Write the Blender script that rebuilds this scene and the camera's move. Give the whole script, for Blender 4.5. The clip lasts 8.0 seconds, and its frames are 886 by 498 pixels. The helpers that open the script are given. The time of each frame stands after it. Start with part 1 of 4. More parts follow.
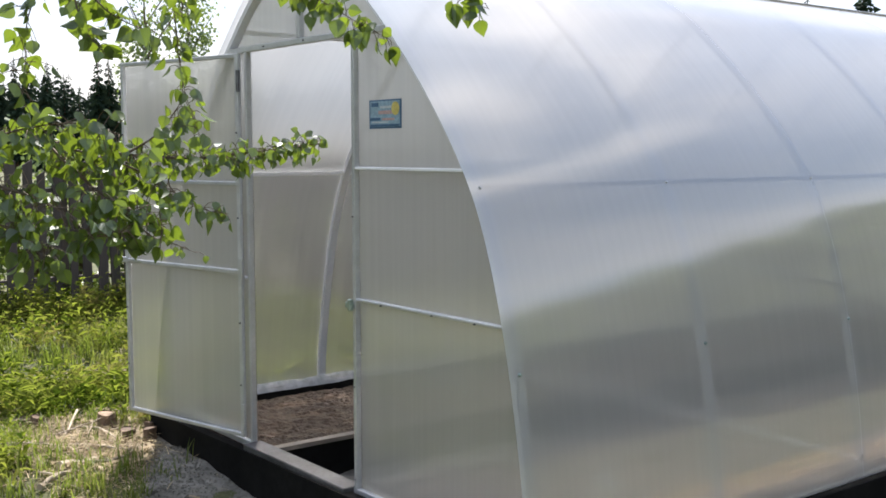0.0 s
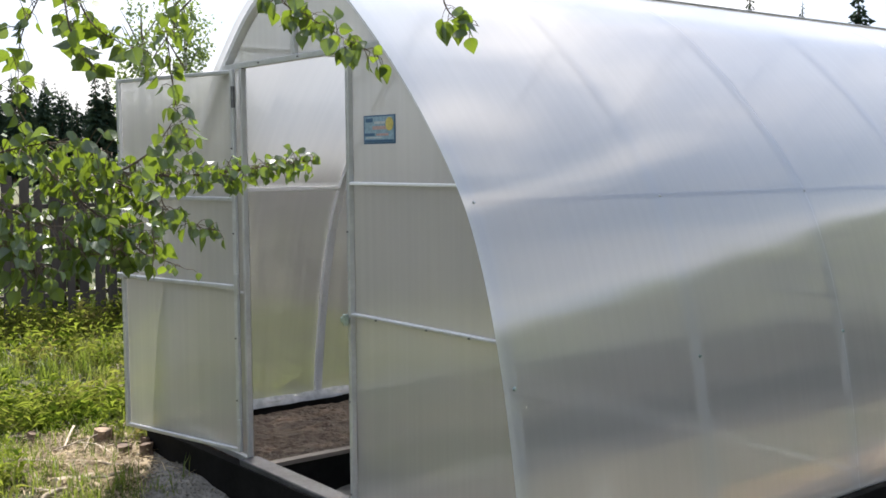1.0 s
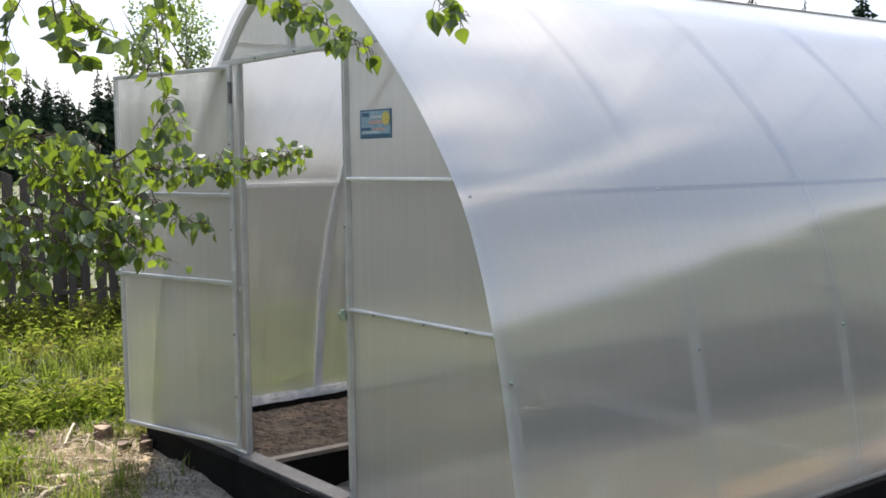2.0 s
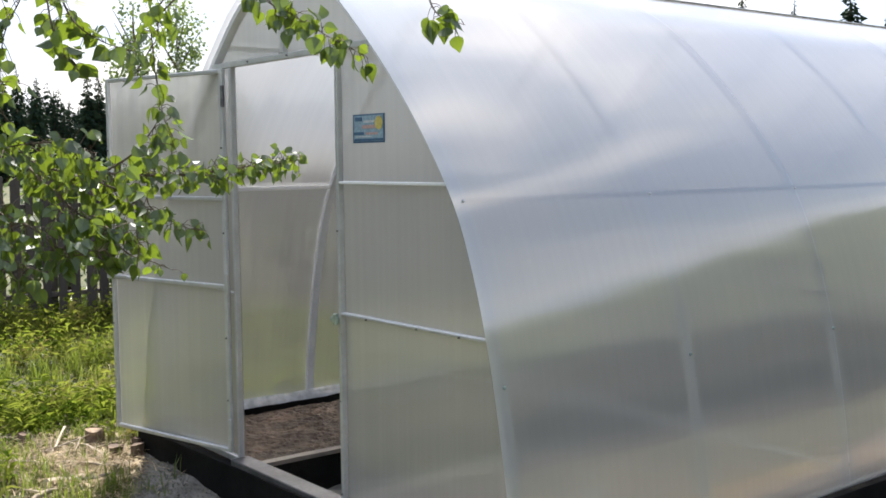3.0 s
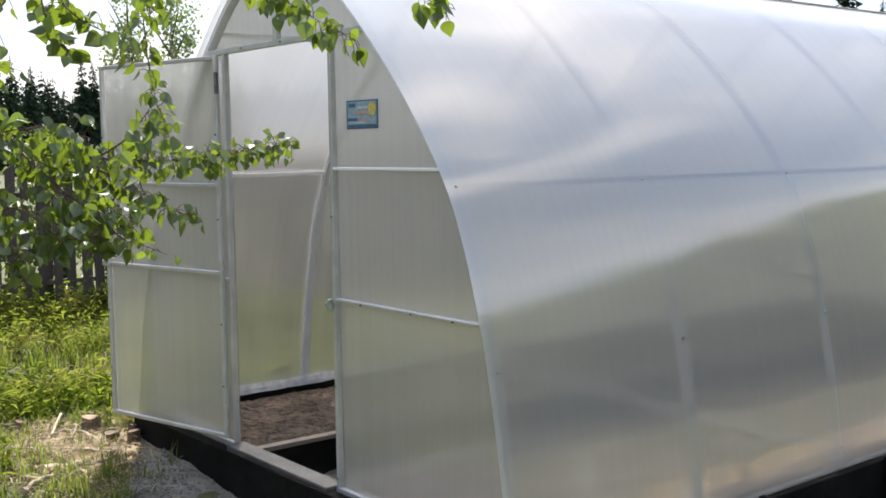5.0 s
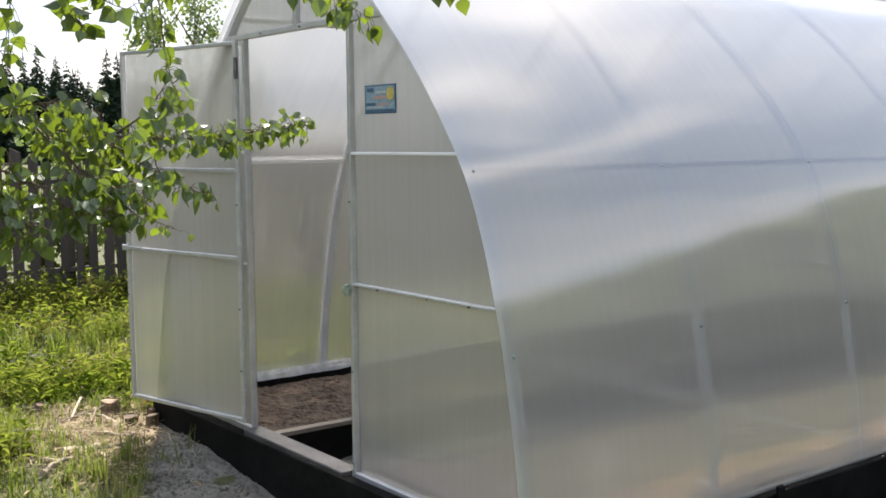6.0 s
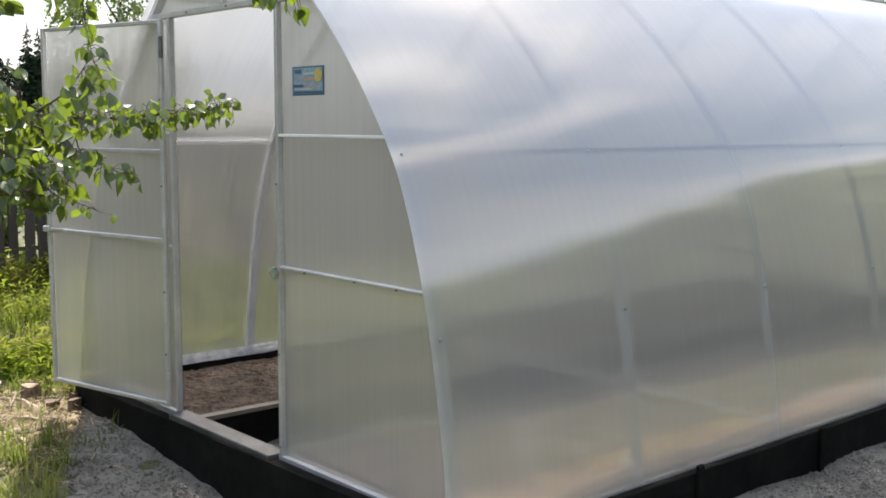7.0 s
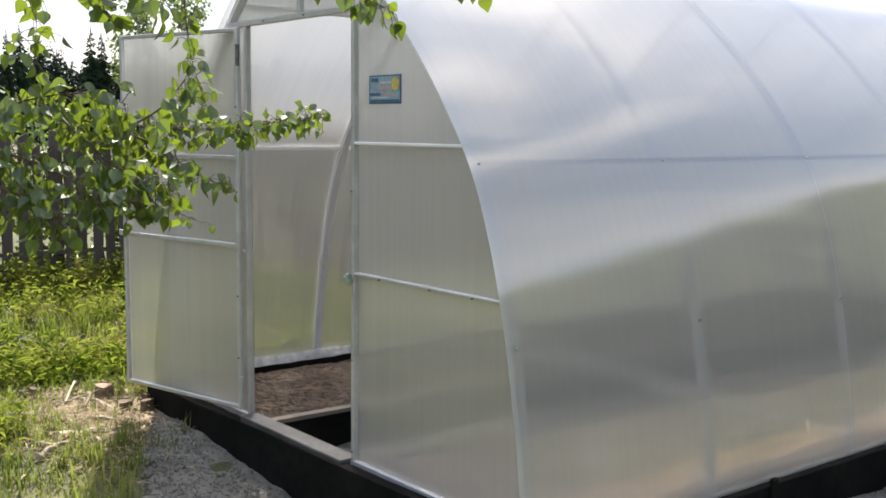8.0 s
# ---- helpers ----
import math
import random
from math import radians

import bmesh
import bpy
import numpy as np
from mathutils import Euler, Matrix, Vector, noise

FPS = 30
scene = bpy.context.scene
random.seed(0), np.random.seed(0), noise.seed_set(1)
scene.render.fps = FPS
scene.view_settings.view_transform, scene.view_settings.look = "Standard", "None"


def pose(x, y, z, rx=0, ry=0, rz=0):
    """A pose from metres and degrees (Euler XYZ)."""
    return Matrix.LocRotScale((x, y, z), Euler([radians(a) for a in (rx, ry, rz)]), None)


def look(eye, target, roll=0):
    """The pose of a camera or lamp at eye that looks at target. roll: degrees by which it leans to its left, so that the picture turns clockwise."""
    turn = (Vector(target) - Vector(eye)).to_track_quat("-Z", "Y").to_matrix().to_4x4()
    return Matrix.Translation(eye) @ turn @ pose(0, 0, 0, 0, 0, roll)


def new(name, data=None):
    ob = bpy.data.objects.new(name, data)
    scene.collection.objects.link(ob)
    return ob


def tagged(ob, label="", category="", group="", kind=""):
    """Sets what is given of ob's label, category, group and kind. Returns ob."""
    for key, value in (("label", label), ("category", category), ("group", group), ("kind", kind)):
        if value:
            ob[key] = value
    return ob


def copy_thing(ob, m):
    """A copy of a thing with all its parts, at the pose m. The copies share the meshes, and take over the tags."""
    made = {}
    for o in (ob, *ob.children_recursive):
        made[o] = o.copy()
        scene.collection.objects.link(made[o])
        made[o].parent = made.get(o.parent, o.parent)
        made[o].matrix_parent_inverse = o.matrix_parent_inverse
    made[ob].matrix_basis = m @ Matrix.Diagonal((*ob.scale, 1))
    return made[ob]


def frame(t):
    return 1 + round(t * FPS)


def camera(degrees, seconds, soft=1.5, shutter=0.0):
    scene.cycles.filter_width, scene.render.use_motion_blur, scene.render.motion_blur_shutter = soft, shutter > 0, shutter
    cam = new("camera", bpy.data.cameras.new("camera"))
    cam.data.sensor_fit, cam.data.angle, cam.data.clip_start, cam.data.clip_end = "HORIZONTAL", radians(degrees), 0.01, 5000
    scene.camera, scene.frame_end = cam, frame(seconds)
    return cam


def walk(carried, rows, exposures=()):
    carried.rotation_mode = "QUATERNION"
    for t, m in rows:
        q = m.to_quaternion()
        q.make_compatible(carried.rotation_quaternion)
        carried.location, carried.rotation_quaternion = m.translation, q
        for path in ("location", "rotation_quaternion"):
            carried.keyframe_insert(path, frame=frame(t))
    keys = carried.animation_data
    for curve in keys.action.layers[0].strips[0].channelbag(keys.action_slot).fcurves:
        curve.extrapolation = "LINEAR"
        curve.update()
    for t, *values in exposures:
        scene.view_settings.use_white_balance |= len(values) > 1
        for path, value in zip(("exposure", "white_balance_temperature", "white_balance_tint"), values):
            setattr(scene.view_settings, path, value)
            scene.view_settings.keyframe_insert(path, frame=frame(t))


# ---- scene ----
# ---------------------------------------------------------------- camera
cam = camera(44.4, 8.0, soft=1.7)
PATH = [
    (0, (4.117, -2.4, 1.419), (2.542, -1.18, 1.237), -0.1),
    (0.5, (4.119, -2.401, 1.424), (2.535, -1.194, 1.253), -0.8),
    (1, (4.135, -2.397, 1.426), (2.561, -1.173, 1.268), -0.4),
    (1.5, (4.133, -2.388, 1.424), (2.567, -1.156, 1.251), -0.8),
    (1.7, (4.138, -2.376, 1.415), (2.564, -1.154, 1.246), -0.9),
    (2.8, (4.138, -2.365, 1.413), (2.559, -1.146, 1.262), -0.5),
    (3, (4.139, -2.381, 1.427), (2.572, -1.148, 1.266), -0.6),
    (3.5, (4.153, -2.372, 1.426), (2.593, -1.133, 1.252), -0.1),
    (4, (4.171, -2.359, 1.419), (2.633, -1.092, 1.247), -0.2),
    (4.5, (4.181, -2.353, 1.416), (2.665, -1.061, 1.239), -0.5),
    (5, (4.159, -2.385, 1.42), (2.598, -1.148, 1.236), -0.8),
    (5.2, (4.17, -2.367, 1.404), (2.591, -1.15, 1.225), -1.0),
    (6.3, (4.159, -2.371, 1.391), (2.574, -1.169, 1.183), -0.5),
    (6.5, (4.153, -2.39, 1.403), (2.58, -1.175, 1.185), -1.1),
    (7, (4.175, -2.369, 1.392), (2.676, -1.066, 1.164), 0.2),
    (7.5, (4.153, -2.409, 1.42), (2.626, -1.138, 1.193), 1.7),
    (8, (4.134, -2.44, 1.411), (2.571, -1.212, 1.189), 0.5),
]
walk(cam, [(t, look(eye, target, roll)) for t, eye, target, roll in PATH], exposures=[(0, 1.06, 6850, 14), (4.5, 1.06, 6950, 14), (6.5, 1.13, 7150, 14), (8, 1.13, 7150, 14)])

# ---------------------------------------------------------------- sky and sun
SUN_DIR = Vector((-0.80, 0.48, 1.10)).normalized()
world = bpy.data.worlds.new("sky")
scene.world = world
world.use_nodes = True
wn, wl = world.node_tree.nodes, world.node_tree.links
wn.clear()
sky = wn.new("ShaderNodeTexSky")
sky.sky_type, sky.sun_disc = "NISHITA", False
sky.sun_elevation = math.asin(SUN_DIR.z)
sky.sun_rotation = math.atan2(SUN_DIR.x, SUN_DIR.y)
sky.air_density, sky.dust_density = 1.0, 0.6
tc = wn.new("ShaderNodeTexCoord")
cloud_map = wn.new("ShaderNodeMapping")
cloud_map.inputs["Scale"].default_value = (1.0, 1.0, 2.6)
cloud = wn.new("ShaderNodeTexNoise")
cloud.inputs["Scale"].default_value, cloud.inputs["Detail"].default_value = 2.3, 6.0
cloud.inputs["Roughness"].default_value = 0.55
ramp = wn.new("ShaderNodeValToRGB")
ramp.color_ramp.elements[0].position, ramp.color_ramp.elements[1].position = 0.48, 0.72
mixc = wn.new("ShaderNodeMixRGB")
overcast = wn.new("ShaderNodeValToRGB")  # cloud is dimmer towards the horizon than overhead
overcast.color_ramp.elements[0].position, overcast.color_ramp.elements[0].color = 0.02, (3.9, 4.08, 4.4, 1)
middle = overcast.color_ramp.elements.new(0.30)
middle.color = (6.6, 6.8, 7.2, 1)
upper = overcast.color_ramp.elements.new(0.50)
upper.color = (5.4, 5.6, 6.1, 1)
overcast.color_ramp.elements[3].position, overcast.color_ramp.elements[3].color = 0.80, (9.6, 9.9, 10.6, 1)
bg, wout = wn.new("ShaderNodeBackground"), wn.new("ShaderNodeOutputWorld")
bg.inputs["Strength"].default_value = 0.13
wl.new(tc.outputs["Generated"], cloud_map.inputs["Vector"])
wl.new(cloud_map.outputs["Vector"], cloud.inputs["Vector"])
wl.new(cloud.outputs["Fac"], ramp.inputs["Fac"])
veil_dot, veil, cover = wn.new("ShaderNodeVectorMath"), wn.new("ShaderNodeMapRange"), wn.new("ShaderNodeMath")
veil_dot.operation, cover.operation = "DOT_PRODUCT", "MAXIMUM"
veil_dot.inputs[1].default_value = (0, 0, 1)
veil.inputs["From Min"].default_value, veil.inputs["From Max"].default_value = 0.50, 0.14
veil.inputs["To Max"].default_value = 0.92
veil.inputs["To Min"].default_value = 0.20
wl.new(tc.outputs["Generated"], veil_dot.inputs[0])
wl.new(veil_dot.outputs["Value"], veil.inputs["Value"])
wl.new(veil_dot.outputs["Value"], overcast.inputs["Fac"])
patchy, patch_tone, patched = wn.new("ShaderNodeTexNoise"), wn.new("ShaderNodeValToRGB"), wn.new("ShaderNodeMixRGB")
patchy.inputs["Scale"].default_value, patchy.inputs["Detail"].default_value = 4.6, 5.0
patch_tone.color_ramp.elements[0].position, patch_tone.color_ramp.elements[0].color = 0.40, (0.70, 0.82, 0.97, 1)
patch_tone.color_ramp.elements[1].position, patch_tone.color_ramp.elements[1].color = 0.58, (1.18, 1.16, 1.12, 1)
patched.blend_type = "MULTIPLY"
patched.inputs["Fac"].default_value = 1.0
wl.new(cloud_map.outputs["Vector"], patchy.inputs["Vector"])
wl.new(patchy.outputs["Fac"], patch_tone.inputs["Fac"])
wl.new(overcast.outputs["Color"], patched.inputs["Color1"])
wl.new(patch_tone.outputs["Color"], patched.inputs["Color2"])
wl.new(patched.outputs["Color"], mixc.inputs["Color2"])
glow_dot, glow, hazy = wn.new("ShaderNodeVectorMath"), wn.new("ShaderNodeMapRange"), wn.new("ShaderNodeMath")
glow_dot.operation, hazy.operation = "DOT_PRODUCT", "MAXIMUM"
glow_dot.inputs[1].default_value = SUN_DIR
glow.inputs["From Min"].default_value, glow.inputs["From Max"].default_value = 0.80, 0.95
wl.new(tc.outputs["Generated"], glow_dot.inputs[0])
wl.new(glow_dot.outputs["Value"], glow.inputs["Value"])
wl.new(veil.outputs["Result"], hazy.inputs[0])
wl.new(glow.outputs["Result"], hazy.inputs[1])
wl.new(hazy.outputs["Value"], cover.inputs[0])
wl.new(ramp.outputs["Color"], cover.inputs[1])
wl.new(cover.outputs["Value"], mixc.inputs["Fac"])
wl.new(sky.outputs["Color"], mixc.inputs["Color1"])
wl.new(mixc.outputs["Color"], bg.inputs["Color"])
wl.new(bg.outputs["Background"], wout.inputs["Surface"])
sun = new("sun", bpy.data.lights.new("sun", "SUN"))
sun.data.energy, sun.data.angle, sun.data.color = 5.6, radians(0.6), (1.0, 0.96, 0.90)
sun.matrix_world = look(SUN_DIR * 30, (0, 0, 0))


# ---------------------------------------------------------------- materials
class Nodes:
    """A small builder for node materials."""

    def __init__(self, name):
        self.mat = bpy.data.materials.new(name)
        self.mat.use_nodes = True
        self.t = self.mat.node_tree
        self.t.nodes.clear()
        self.out = self.add("ShaderNodeOutputMaterial")

    def add(self, kind, **values):
        n = self.t.nodes.new(kind)
        for k, v in values.items():
            n.inputs[k.replace("_", " ")].default_value = v
        return n

    def link(self, a, b):
        self.t.links.new(a, b)

    def coords(self, scale=(1, 1, 1)):
        c, m = self.add("ShaderNodeTexCoord"), self.add("ShaderNodeMapping")
        m.inputs["Scale"].default_value = scale
        self.link(c.outputs["Object"], m.inputs["Vector"])
        return m.outputs["Vector"]

    def noise(self, scale, detail=4.0, stretch=(1, 1, 1)):
        n = self.add("ShaderNodeTexNoise", Scale=scale, Detail=detail)
        self.link(self.coords(stretch), n.inputs["Vector"])
        return n.outputs["Fac"]

    def ramp(self, fac, stops):
        r = self.add("ShaderNodeValToRGB")
        e = r.color_ramp.elements
        while len(e) < len(stops):
            e.new(0.5)
        for el, (p, c) in zip(e, stops):
            el.position, el.color = p, (*c, 1)
        self.link(fac, r.inputs["Fac"])
        return r.outputs["Color"]

    def mix(self, a, b, fac, mode="MIX"):
        m = self.add("ShaderNodeMixRGB")
        m.blend_type = mode
        for sock, v in ((m.inputs["Color1"], a), (m.inputs["Color2"], b), (m.inputs["Fac"], fac)):
            if isinstance(v, (int, float)):
                sock.default_value = v
            elif isinstance(v, tuple):
                sock.default_value = (*v, 1)
            else:
                self.link(v, sock)
        return m.outputs["Color"]

    def bump(self, height, strength, distance):
        b = self.add("ShaderNodeBump", Strength=strength, Distance=distance)
        self.link(height, b.inputs["Height"])
        return b.outputs["Normal"]

    def blend(self, a, b, fac):
        m = self.add("ShaderNodeMixShader")
        if isinstance(fac, (int, float)):
            m.inputs["Fac"].default_value = fac
        else:
            self.link(fac, m.inputs["Fac"])
        self.link(a, m.inputs[1])
        self.link(b, m.inputs[2])
        return m.outputs["Shader"]

    def done(self, shader):
        self.link(shader, self.out.inputs["Surface"])
        return self.mat


def surface(name, stops, scale, rough=0.8, metal=0.0, fine=40.0, bump=0.3, depth=0.01, stretch=(1, 1, 1), vary=0.15, spec=0.5, grit=0.6):
    """Two scales of noise in the colour, a fine bump, and a little change from object to object."""
    n = Nodes(name)
    big, small = n.noise(scale, 5, stretch), n.noise(fine, 5, stretch)
    col = n.ramp(big, stops)
    col = n.mix(col, n.ramp(small, [(0.3, (0.6, 0.6, 0.6)), (0.7, (1.25, 1.25, 1.25))]), grit, "MULTIPLY")
    if vary:
        info = n.add("ShaderNodeObjectInfo")
        tone = n.ramp(info.outputs["Random"], [(0.0, (1 - vary,) * 3), (1.0, (1 + vary,) * 3)])
        col = n.mix(col, tone, 1.0, "MULTIPLY")
    p = n.add("ShaderNodeBsdfPrincipled", Roughness=rough, Metallic=metal)
    p.inputs["Specular IOR Level"].default_value = spec
    n.link(col, p.inputs["Base Color"])
    if bump:
        n.link(n.bump(small, bump, depth), p.inputs["Normal"])
    return n.done(p.outputs["BSDF"])


def polycarbonate(name, along, clear=0.10, haze=0.045, gloss=0.15, steep=0.70, dusty=0.28, tint=(0.735, 0.735, 0.725)):
    """The outer skin of a twin-wall sheet: fine flutes, a hazy see-through body and a gloss on top. along: the axis that the flutes cross."""
    n = Nodes(name)
    stretch = (160, 3, 3) if along == "x" else (3, 160, 3)
    flute = n.noise(1.0, 1.0, stretch)
    grime = n.noise(2.2, 5)
    streak = n.noise(1.0, 3.0, (34, 0.8, 0.8) if along == "x" else (0.8, 34, 0.8))
    normal = n.bump(n.mix(flute, streak, 0.6), 0.05, 0.003)
    wave = n.add("ShaderNodeBump", Strength=0.16, Distance=0.02)
    n.link(n.noise(1.3, 3, (1.6, 0.4, 1.6)), wave.inputs["Height"])
    n.link(n.bump(flute, 0.03, 0.002), wave.inputs["Normal"])
    soft = wave.outputs["Normal"]
    thru = n.add("ShaderNodeBsdfRefraction", Roughness=0.40, IOR=1.09)
    n.link(n.ramp(streak, [(0.36, (0.565, 0.565, 0.56)), (0.64, (0.58, 0.58, 0.573))]), thru.inputs["Color"])
    n.link(normal, thru.inputs["Normal"])
    milk = n.add("ShaderNodeBsdfTranslucent")
    cloudy = n.ramp(grime, [(0.3, (0.60, 0.61, 0.62)), (0.7, (0.78, 0.79, 0.79))])
    n.link(n.mix(cloudy, n.ramp(streak, [(0.40, (0.78, 0.78, 0.80)), (0.64, (1.12, 1.12, 1.12))]), 1.0, "MULTIPLY"), milk.inputs["Color"])
    dust = n.add("ShaderNodeBsdfDiffuse")
    dust.inputs["Color"].default_value = (*tint, 1)
    see = n.add("ShaderNodeBsdfTransparent")
    see.inputs["Color"].default_value = (0.92, 0.93, 0.93, 1)
    wide = n.add("ShaderNodeBsdfRefraction", Roughness=1.0, IOR=1.16)
    n.link(thru.inputs["Color"].links[0].from_socket, wide.inputs["Color"])
    n.link(normal, wide.inputs["Normal"])
    body = n.blend(wide.outputs["BSDF"], thru.outputs["BSDF"], 0.74)
    body = n.blend(body, see.outputs["BSDF"], clear)
    body = n.blend(body, milk.outputs["BSDF"], haze)
    body = n.blend(body, dust.outputs["BSDF"], dusty)
    shine = n.add("ShaderNodeBsdfGlossy", Roughness=0.105)
    shine.inputs["Color"].default_value = (1, 1, 1, 1)
    n.link(soft, shine.inputs["Normal"])
    weight = n.add("ShaderNodeLayerWeight", Blend=0.5)
    rise, share = n.add("ShaderNodeMath"), n.add("ShaderNodeMapRange")
    rise.operation = "POWER"
    rise.inputs[1].default_value = 3.3
    n.link(weight.outputs["Facing"], rise.inputs[0])
    share.inputs["To Min"].default_value, share.inputs["To Max"].default_value = gloss, steep
    n.link(rise.outputs["Value"], share.inputs["Value"])
    return n.done(n.blend(body, shine.outputs["BSDF"], share.outputs["Result"]))


def clear_skin(name):
    n = Nodes(name)
    see = n.add("ShaderNodeBsdfTransparent")
    see.inputs["Color"].default_value = (0.97, 0.97, 0.97, 1)
    return n.done(see.outputs["BSDF"])


def leaf_material(name, dark, light, through_light, gloss=0.06, island=False, dry=None):
    n = Nodes(name)
    if island:
        rnd = n.add("ShaderNodeNewGeometry").outputs["Random Per Island"]
    else:
        rnd = n.add("ShaderNodeObjectInfo").outputs["Random"]
    tone = n.ramp(rnd, [(0.0, dark), (1.0, light)])
    vein = n.ramp(n.noise(60, 3), [(0.3, (0.8, 0.8, 0.8)), (0.7, (1.15, 1.15, 1.15))])
    col = n.mix(tone, vein, 1.0, "MULTIPLY")
    if dry:
        col = n.mix(col, dry, n.ramp(n.noise(1.3, 5), [(0.46, (0, 0, 0)), (0.66, (0.8, 0.8, 0.8))]))
        # a second noise multiplies the colour darker in random patches
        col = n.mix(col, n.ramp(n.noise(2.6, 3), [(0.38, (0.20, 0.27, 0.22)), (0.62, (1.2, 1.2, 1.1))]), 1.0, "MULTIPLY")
    d, tr, g = n.add("ShaderNodeBsdfDiffuse"), n.add("ShaderNodeBsdfTranslucent"), n.add("ShaderNodeBsdfGlossy", Roughness=0.46)
    n.link(col, d.inputs["Color"])
    n.link(n.mix(col, through_light, 0.65), tr.inputs["Color"])
    g.inputs["Color"].default_value = (0.9, 0.95, 1.0, 1)
    body = n.blend(d.outputs["BSDF"], tr.outputs["BSDF"], 0.42)
    return n.done(n.blend(body, g.outputs["BSDF"], gloss))


M_SHEET_SIDE = polycarbonate("polycarbonate_roof", "y")
M_SHEET_FACE = polycarbonate("polycarbonate_face", "x", clear=0.22, haze=0.11, gloss=0.10, dusty=0.32, tint=(0.76, 0.745, 0.69))
M_SHEET_IN = clear_skin("polycarbonate_inner_skin")
M_TUBE = surface("galvanised_tube", [(0.3, (0.46, 0.47, 0.48)), (0.7, (0.60, 0.61, 0.62))], 9.0, rough=0.30, metal=0.45, fine=60, bump=0.04, depth=0.001, vary=0.06, grit=0.15)
# galvanised tube in shade: the backlit purlin's darkness is put into the colour
M_PURLIN_SHADED = surface("shaded_zinc_tube", [(0.3, (0.20, 0.21, 0.23)), (0.7, (0.30, 0.31, 0.33))], 9.0, rough=0.4, metal=0.5, fine=60, bump=0.04, depth=0.001, vary=0.06, grit=0.15)
# zinc bars with the sun's brightness painted in as a near-white colour
M_BAR_LIT = surface("sunlit_zinc_bar", [(0.3, (0.74, 0.75, 0.77)), (0.7, (0.84, 0.85, 0.86))], 6.0, rough=0.4, metal=0.0, fine=60, bump=0.04, depth=0.001, vary=0.04, grit=0.12)
M_HOOP = surface("grey_zinc_arch", [(0.3, (0.62, 0.64, 0.68)), (0.7, (0.72, 0.74, 0.77))], 6.0, rough=0.42, metal=0.0, fine=60, bump=0.04, depth=0.001, vary=0.04, grit=0.12)
M_BOLT = surface("dark_bolt", [(0.3, (0.10, 0.10, 0.11)), (0.7, (0.2, 0.2, 0.21))], 60, rough=0.45, metal=0.8, bump=0.1, depth=0.001)
M_LATCH = surface("zinc_latch", [(0.3, (0.22, 0.30, 0.28)), (0.7, (0.40, 0.47, 0.44))], 60, rough=0.35, metal=0.7, bump=0.1, depth=0.001)
M_FILM = surface("black_film_board", [(0.3, (0.005, 0.005, 0.005)), (0.7, (0.013, 0.0125, 0.012))], 3.0, rough=0.8, fine=25, bump=0.25, depth=0.006, vary=0.0, spec=0.06)
M_AISLE = surface("dusty_black_film", [(0.3, (0.14, 0.13, 0.115)), (0.7, (0.32, 0.30, 0.26))], 2.5, rough=0.8, fine=25, bump=0.3, depth=0.006, vary=0.0, spec=0.15)
M_WOOD = surface("grey_board", [(0.3, (0.07, 0.06, 0.05)), (0.7, (0.145, 0.127, 0.108))], 6.0, rough=0.8, fine=60, bump=0.3, depth=0.003, stretch=(1, 0.12, 1))
M_SILL = surface("worn_grey_sill", [(0.3, (0.038, 0.038, 0.040)), (0.7, (0.085, 0.085, 0.088))], 7.0, rough=0.6, metal=0.2, fine=60, bump=0.2, depth=0.002, vary=0)
M_SOIL = surface("dark_soil", [(0.25, (0.028, 0.019, 0.013)), (0.55, (0.056, 0.038, 0.026)), (0.8, (0.105, 0.073, 0.052))], 7.0, rough=0.95, fine=55, bump=0.9, depth=0.02, vary=0)
M_LOAM = surface("brown_loam", [(0.25, (0.15, 0.12, 0.10)), (0.55, (0.25, 0.20, 0.165)), (0.8, (0.36, 0.29, 0.235))], 4.0, rough=0.95, fine=50, bump=0.7, depth=0.02, vary=0)
M_SAND = surface("sandy_soil", [(0.25, (0.34, 0.22, 0.115)), (0.55, (0.54, 0.37, 0.20)), (0.8, (0.66, 0.49, 0.29))], 3.0, rough=0.95, fine=50, bump=0.7, depth=0.02, vary=0)
M_EARTH = surface("earth_and_litter", [(0.25, (0.032, 0.042, 0.014)), (0.5, (0.066, 0.076, 0.027)), (0.7, (0.125, 0.115, 0.052))], 1.6, rough=0.95, fine=22, bump=0.9, depth=0.03, vary=0)
M_GRAVEL = surface("grey_gravel", [(0.3, (0.105, 0.098, 0.082)), (0.7, (0.21, 0.198, 0.172))], 6.0, rough=0.9, fine=35, bump=0.8, depth=0.01, vary=0)
M_FENCE = surface("weathered_fence_wood", [(0.3, (0.025, 0.021, 0.019)), (0.7, (0.065, 0.055, 0.048))], 5.0, rough=0.85, fine=30, bump=0.4, depth=0.004, stretch=(1, 1, 0.1), vary=0.3)
M_BARK = surface("brown_twig_bark", [(0.3, (0.07, 0.05, 0.035)), (0.7, (0.16, 0.12, 0.09))], 20, rough=0.85, fine=80, bump=0.4, depth=0.002)
M_BIRCH = surface("birch_bark", [(0.35, (0.08, 0.07, 0.06)), (0.5, (0.55, 0.53, 0.5)), (0.8, (0.72, 0.70, 0.67))], 5, rough=0.8, fine=30, bump=0.4, depth=0.005, stretch=(1, 1, 4))
M_CUT = surface("fresh_cut_wood", [(0.3, (0.15, 0.10, 0.06)), (0.7, (0.30, 0.21, 0.13))], 14, rough=0.8, fine=70, bump=0.3, depth=0.003)
